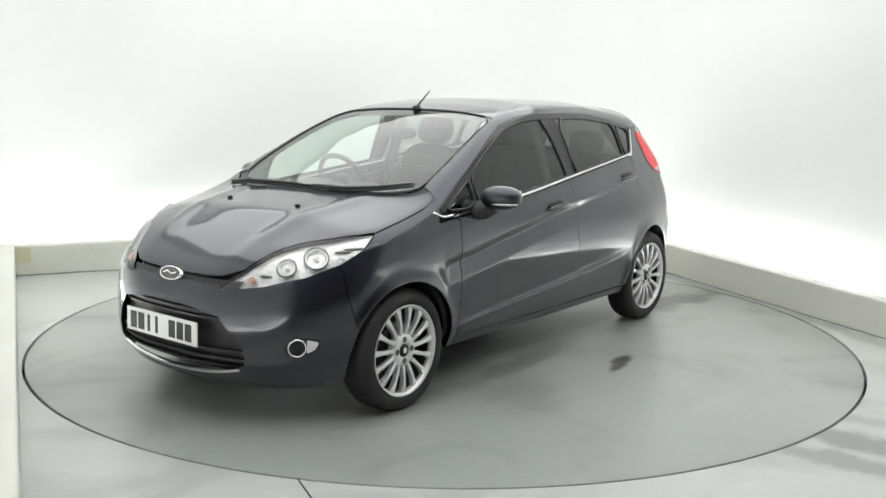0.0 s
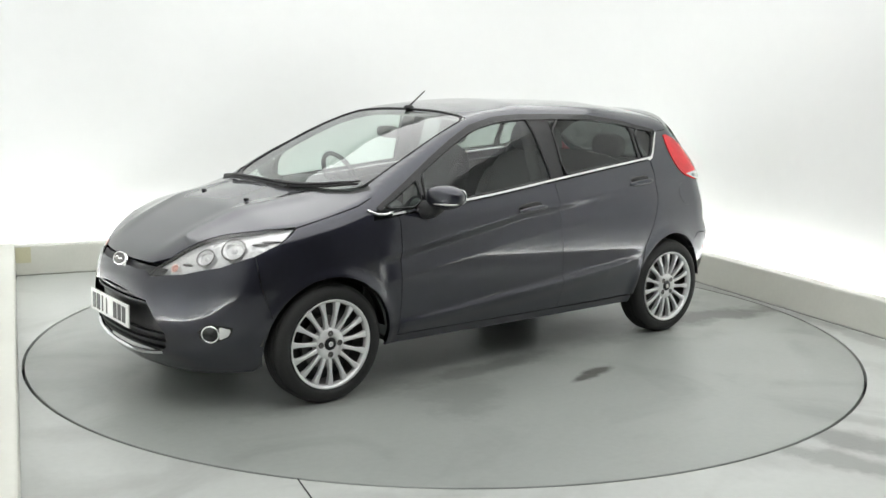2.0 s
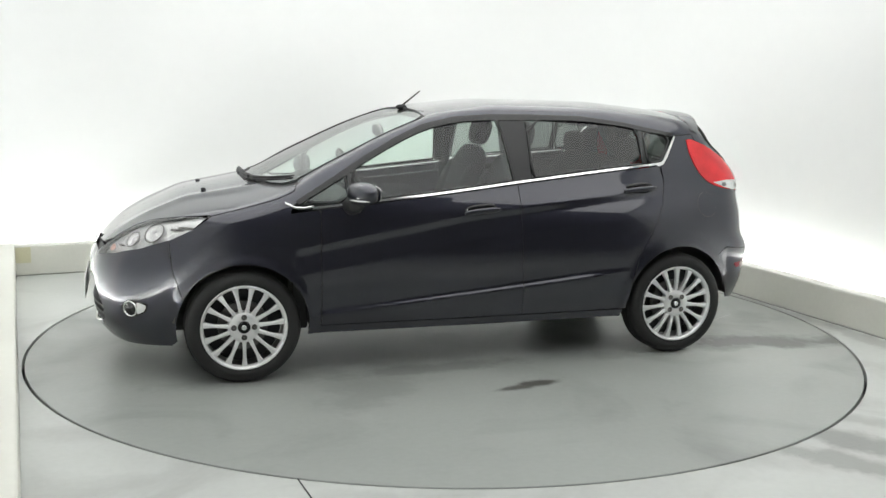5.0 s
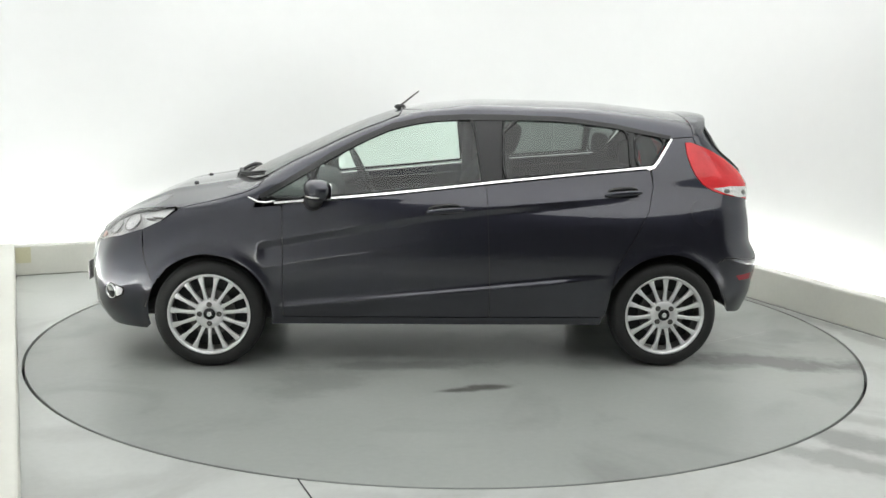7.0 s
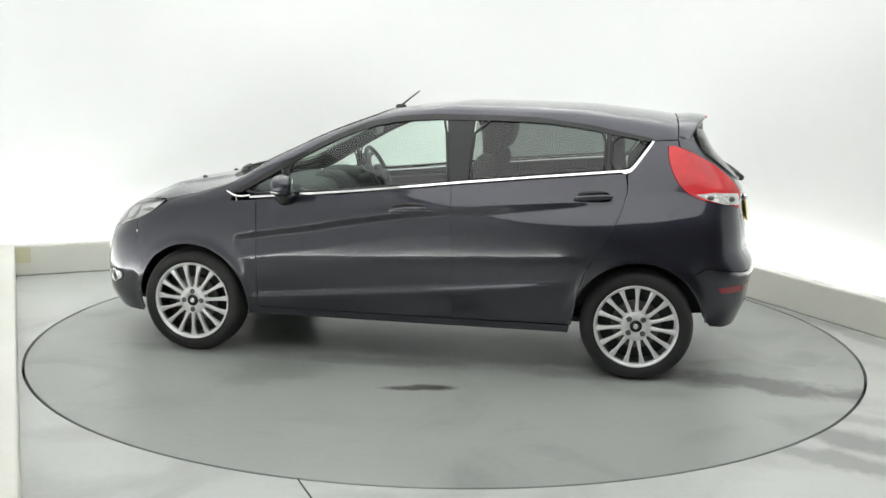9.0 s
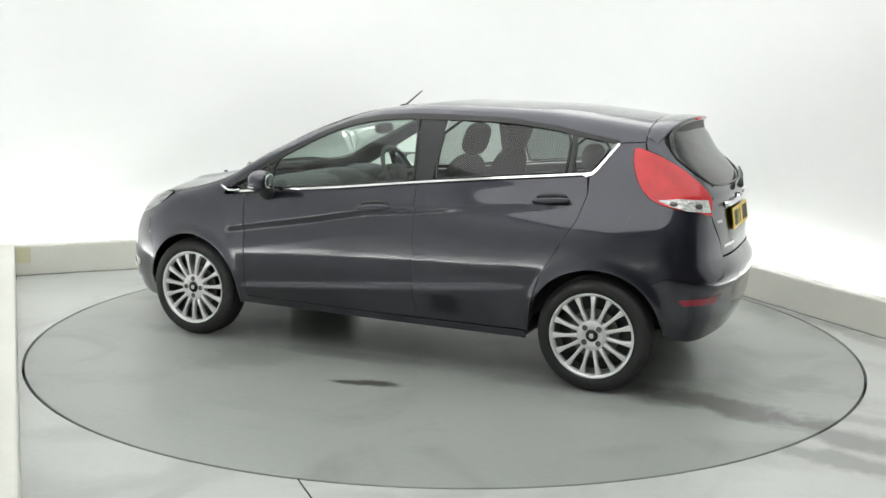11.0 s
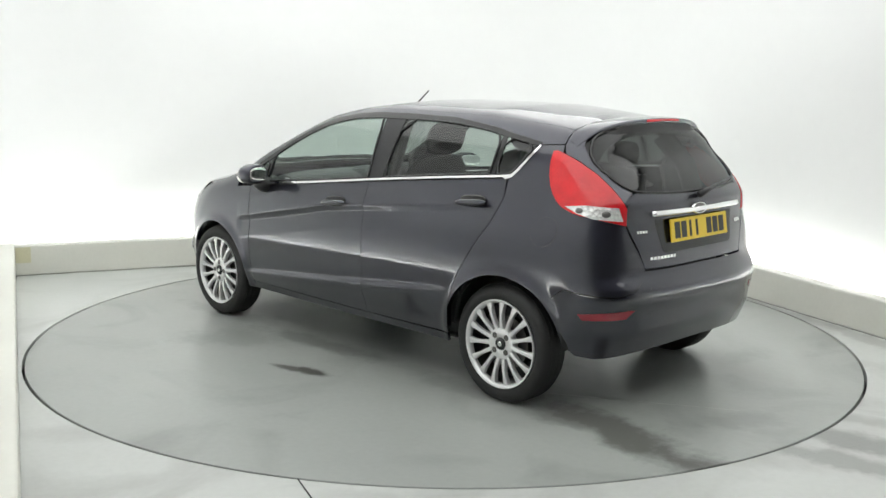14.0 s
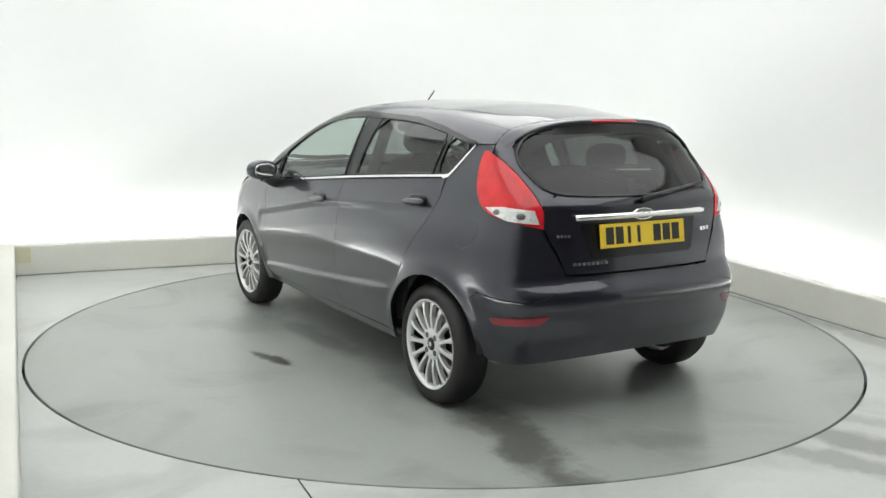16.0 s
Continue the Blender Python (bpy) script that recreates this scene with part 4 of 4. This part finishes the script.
for y0, y1, z, h, count in ((.472, .400, .872, .012, 4), (.402, .206, .746, .014, 8), (-.40, -.475, .860, .018, 3)):
    for k in range(count):
        a, c = y0 + (y1 - y0) * (k + .06) / count, y0 + (y1 - y0) * (k + .80) / count
        pts = rear_at((a, z + h / 2), (c, z + h / 2), (c, z - h / 2), (a, z - h / 2))
        panel("lettering_bar", [skin(pts, "rear", 0.03, .003, 0, 0.004)], CHROME, tailgate, "small chrome lettering bar")
flap = side_at(*[(-1.448 + .066 * math.cos(2 * math.pi * i / 24), .862 + .068 * math.sin(2 * math.pi * i / 24)) for i in range(24)])
p = skin(flap, "side", 0.02, .0015, 0, 0.004)
panel("fuel_flap", [p], PAINT, car, "round fuel flap")
bm = bmesh.new()
tube(bm, flap, .0012, 5, True)
part("fuel_flap_joint", bm, BLACK, car)

# handles
def handle(x, z, parents, tilt):
    bm = bmesh.new()
    y = side_at((x, z), (x, z))[0][1]
    rot = Matrix.Rotation(radians(tilt), 3, "Y")
    blob(bm, (x, y - .004, z + .004), (.090, .012, .030), 2.6, 24, 10, rot)
    hs = both("handle_recess", bm, GLOSSBLACK, parents)
    bm = bmesh.new()
    blob(bm, (x - .004, y + .020, z - .002), (.105, .013, .016), 2.6, 24, 10, rot)
    both("door_handle", bm, PAINT, parents, "body-coloured pull handle")


handle(-.012, .872, front_doors, 5)
handle(-.99, .963, rear_doors, 5)

# wing mirrors
bm = bmesh.new()
blob(bm, (.655, .922, .982), (.068, .106, .060), 2.35, 36, 20, Matrix.Rotation(radians(18), 3, "Z"))
for v in bm.verts:
    back = .618 - (v.co.y - .922) * .32
    if v.co.x < back:
        v.co.x = back + (v.co.x - back) * .25
mirrors = both("wing_mirror", bm, PAINT, car, "body-coloured wing mirror")
bm = bmesh.new()
blob(bm, (.600, .922, .982), (.004, .078, .042), 3.0, 24, 12, Matrix.Rotation(radians(18), 3, "Z"))
both("mirror_glass", bm, CHROME, mirrors, "mirror glass")
bm = bmesh.new()
blob(bm, (.670, .945, .953), (.045, .080, .009), 2.5, 20, 8, Matrix.Rotation(radians(18), 3, "Z"))
both("mirror_indicator", bm, WHITEPLASTIC, mirrors, "clear indicator strip")
bm = bmesh.new()
tube(bm, [(.70, .74, .905), (.69, .79, .905), (.675, .845, .915), (.665, .89, .935)], [.058, .052, .045, .036], 12)
both("mirror_foot", bm, BLACK, mirrors, "black mirror foot")

# wipers, washer jets, aerial
for pts in ([(1.125, -.56), (1.14, -.40), (1.148, -.13), (1.148, .22)], [(1.155, .10), (1.12, .30), (1.06, .44), (.955, .61)]):
    arm = [top_at(p[:2], p[:2])[0] for p in pts]
    bm = tube(bmesh.new(), [(a[0], a[1], a[2] + .020) for a in arm], [.013, .009, .008, .005], 8)
    w = part("wiper_arm", bm, BLACK, car, smooth=True)
    bm = tube(bmesh.new(), [(a[0] + .010, a[1], a[2] + .007) for a in arm], .0065, 6)
    part("wiper_blade", bm, BLACK, w)
for y in (.24, -.26):
    m = top_at((1.397, y), (1.397, y))[0]
    part("washer_jet", blob(bmesh.new(), (m[0], m[1], m[2] + .004), (.014, .012, .008), 2.5, 12, 8), BLACK, bonnet, smooth=True)
a = top_at((.215, 0), (.215, 0))[0]
part("aerial_base", blob(bmesh.new(), (a[0], 0, a[2] + .008), (.035, .016, .016), 2.3, 16, 8), BLACK, car, smooth=True)
part("aerial", tube(bmesh.new(), [(a[0] + .005, 0, a[2] + .01), (a[0] - .115, 0, a[2] + .105)], [.006, .0035], 8), BLACK, car, "short black whip aerial", True)
w = [rear_at(p, p)[0] for p in ((-.0, 1.024), (-.12, 1.045), (-.255, 1.062), (-.44, 1.085))]
rw = part("rear_wiper", tube(bmesh.new(), [(p[0] - .028, p[1], p[2]) for p in w], [.018, .011, .009, .006], 8), BLACK, tailgate, smooth=True)

# wheels
def wheel(x, side, spin_k, nut_k):
    top = new("wheel")
    top.parent = car
    top.matrix_local = pose(x, side * .712, .292, 0, 0, 0 if side > 0 else 180)
    tagged(top, "silver fifteen-spoke alloy wheel")
    bm = bmesh.new()
    spin(bm, [(-.065, .215), (-.070, .235), (-.068, .265), (-.058, .286), (-.04, .2935), (-.01, .295), (.02, .295), (.06, .2935), (.085, .286), (.099, .268), (.102, .245), (.097, .228), (.088, .2195)], 72)
    part("tyre", bm, RUBBER, top, "black low-profile tyre", True)
    bm = bmesh.new()
    for y in (-.03, -.004, .024, .052):
        spin(bm, [(y - .004, .2945), (y - .004, .2966), (y + .004, .2966), (y + .004, .2945)], 72)
    part("tread_rib", bm, RUBBER, top)
    bm = bmesh.new()
    spin(bm, [(.066, .204), (.072, .2015), (.086, .208), (.094, .219), (.098, .2215), (.0985, .218), (.092, .209), (.082, .2035), (.066, .202)], 72)
    rim = part("rim", bm, ALLOY, top, smooth=True)
    part("barrel", spin(bmesh.new(), [(-.062, .214), (.066, .203)], 48), STEEL, top, "dark inside of the rim", True)
    for k in range(15):
        bm = bmesh.new()
        r0, r1 = .072, .208
        prof = []
        for i in range(7):
            t = i / 6
            r = r0 + (r1 - r0) * t
            hw = .0078 + .0035 * (1 - t) ** 3 + .0095 * max(0, (t - .5) / .5) ** 1.6
            y = .083 + .008 * math.sin(math.pi * t) + .003 * t
            prof.append([bm.verts.new(p) for p in ((r, y - .026, -hw * .9), (r, y - .003, -hw), (r, y, -hw * .55), (r, y, hw * .55), (r, y - .003, hw), (r, y - .026, hw * .9))])
        for a, b in zip(prof, prof[1:]):
            for i in range(6):
                bm.faces.new((a[i], a[(i + 1) % 6], b[(i + 1) % 6], b[i]))
        bm.faces.new(prof[0][::-1])
        bm.faces.new(prof[-1])
        bmesh.ops.recalc_face_normals(bm, faces=bm.faces)
        bmesh.ops.rotate(bm, verts=bm.verts, cent=(0, 0, 0), matrix=Matrix.Rotation(2 * math.pi * k / 15 + spin_k, 3, "Y"))
        part("spoke", bm, ALLOY, rim)
    bm = spin(bmesh.new(), [(.05, .082), (.078, .080), (.086, .074), (.087, .036), (.083, .032)], 40)
    part("hub", bm, ALLOY, rim, smooth=True)
    bm = spin(bmesh.new(), [(.080, .033), (.088, .030), (.090, .024), (.091, .001)], 28)
    part("centre_cap", bm, GLOSSBLACK, rim, "dark centre cap", True)
    bm = spin(bmesh.new(), [(.0915, .013), (.0925, .012), (.0925, .001)], 20)
    part("cap_mark", bm, CHROME, rim)
    for k in range(4):
        bm = spin(bmesh.new(), [(.0868, .0150), (.0885, .0140), (.0872, .010), (.0871, .001)], 16)
        an = math.pi / 2 * k + nut_k
        bmesh.ops.translate(bm, verts=bm.verts, vec=(.052 * math.cos(an), 0, .052 * math.sin(an)))
        part("wheel_nut", bm, STEEL, rim, "recessed wheel nut")
    bm = spin(bmesh.new(), [(.02, .06), (.03, .06), (.03, .128), (.01, .130), (.01, .06)], 40)
    part("brake_disc", bm, STEEL, top, "grey steel brake disc")
    bm = spin(bmesh.new(), [(-.02, .20), (-.02, .001)], 40)
    part("back_plate", bm, BLACK, top)
    return top


for x, spin_k, nut_k in ((1.2445, .314, 0.0), (-1.2445, .10, .80)):
    for s in (1, -1):
        wheel(x, s, spin_k, nut_k)
# cabin and underside
bm = bmesh.new()
box(bm, -1.40, -.50, .225, 1.80, .50, .262, .01)
box(bm, -.88, -.73, .235, .88, .73, .265, .01)
part("underbody", bm, BLACK, car, "dark underbody")
bm = bmesh.new()
box(bm, .98, -.52, .22, 1.78, .52, .62, .03)
box(bm, .90, -.68, .24, .98, .68, .82, .01)
part("engine_bay", bm, BLACK, car)
bm = bmesh.new()
box(bm, -1.66, -.50, .34, -.95, .50, .70, .02)
box(bm, -1.62, -.62, .66, -1.02, .62, .90, .02)
part("boot_shelf", bm, DASH, car)
pair("door_lining", [skin(side_at((.84, .30), (.84, .87), *belt(.83, -1.10, -.03, 12), (-.95, .60), (-.88, .30)), "side", 0.06, -.07, 0, 0.02)], DASH, car)
head_left = [(.22, .46), (.0, .46), (-.7, .45), (-1.35, .42)]
panel("headlining", [skin(top_at(*(head_left + [(x, -y) for x, y in head_left[::-1]])), "top", 0.08, -.03, 0, 0.01)], LINING, car, "pale grey headlining")
bm = bmesh.new()
blob(bm, (.80, 0, .86), (.22, .62, .10), 3.5, 32, 12)
blob(bm, (.70, -.37, .93), (.12, .17, .06), 2.6, 24, 10)
blob(bm, (.66, 0, .86), (.12, .13, .13), 3.0, 20, 10)
part("dashboard", bm, DASH, car, "dark grey dashboard", True)
m = Matrix.Translation((.44, -.37, .945)) @ Matrix.Rotation(radians(-64), 4, "Y")
bm = bmesh.new()
tube(bm, [m @ Vector((.182 * math.cos(2 * math.pi * i / 36), .182 * math.sin(2 * math.pi * i / 36), 0)) for i in range(36)], .015, 8, True)
st = part("steering_wheel", bm, DASH, car, "dark three-spoke steering wheel", True)
bm = bmesh.new()
blob(bm, (0, 0, 0), (.062, .07, .03), 3.0, 20, 10)
for an in (90, 270, 180):
    tube(bm, [(0, 0, 0), (.175 * math.cos(radians(an)), .175 * math.sin(radians(an)), 0)], .017, 8)
bmesh.ops.transform(bm, matrix=m, verts=bm.verts)
part("steering_hub", bm, DASH, st, smooth=True)
bm = tube(bmesh.new(), [m @ Vector((0, 0, 0)), (.70, -.37, .86)], .03, 10)
part("steering_column", bm, DASH, st, smooth=True)


def seat(y):
    bm = bmesh.new()
    lean = Matrix.Rotation(radians(-17), 3, "Y")
    blob(bm, (.05, y, .52), (.27, .25, .09), 3.2, 24, 10, Matrix.Rotation(radians(-6), 3, "Y"))
    s = part("front_seat", bm, CLOTH, car, "charcoal cloth front seat", True)
    bm = blob(bmesh.new(), (-.285, y, .83), (.075, .245, .33), 3.0, 24, 14, lean)
    part("seat_back", bm, CLOTH, s, smooth=True)
    for k in (-1, 1):
        blob_bm = blob(bmesh.new(), (-.25, y + k * .20, .80), (.08, .05, .25), 2.4, 16, 10, lean)
        part("seat_bolster", blob_bm, CLOTH, s, smooth=True)
    bm = blob(bmesh.new(), (-.415, y, 1.235), (.05, .135, .092), 2.8, 20, 10, lean)
    part("headrest", bm, CLOTH, s, smooth=True)
    for k in (-1, 1):
        part("headrest_post", tube(bmesh.new(), [(-.375, y + k * .06, 1.10), (-.41, y + k * .06, 1.20)], .006, 6), STEEL, s)


seat(.36)
seat(-.36)
bm = blob(bmesh.new(), (-.72, 0, .56), (.25, .60, .09), 3.5, 28, 10)
bench = part("rear_bench", bm, CLOTH, car, "charcoal cloth rear bench", True)
bm = blob(bmesh.new(), (-1.0, 0, .86), (.08, .60, .27), 3.5, 28, 12, Matrix.Rotation(radians(-22), 3, "Y"))
part("bench_back", bm, CLOTH, bench, smooth=True)
for y in (-.38, .38):
    part("headrest", blob(bmesh.new(), (-1.10, y, 1.16), (.045, .13, .075), 2.8, 20, 10), CLOTH, bench, smooth=True)
bm = blob(bmesh.new(), (.36, 0, 1.255), (.018, .115, .035), 2.8, 20, 10)
part("rear_view_mirror", bm, BLACK, car, "black interior mirror", True)
bm = tube(bmesh.new(), [(-.245, .50, 1.33), (-.25, .62, 1.0), (-.25, .66, .5)], .035, 8)
both("inner_pillar", bm, DASH, car)
bm = tube(bmesh.new(), [(-1.33, .40, 1.28), (-1.45, .47, 1.12), (-1.50, .52, .9)], .055, 8)
both("rear_pillar", bm, DASH, car)
part("exhaust", tube(bmesh.new(), [(-1.2, -.45, .30), (-1.66, -.45, .30)], .026, 12), STEEL, car, "steel exhaust pipe", True)


# ---- what moves: the turntable turns and carries the car ----
TURN = [(t, 232.06 - 6.9048 * t) for t in (0, 2, 4, 6, 8, 10, 12, 14, 16)]
OFFSET = (0.0798, -0.0051)


def motions():
    walk(turntable, [(t, pose(0, 0, 0, 0, 0, a)) for t, a in TURN])
    walk(car, [(t, pose(0, 0, 0, 0, 0, a) @ pose(*OFFSET, 0.0)) for t, a in TURN])


motions()
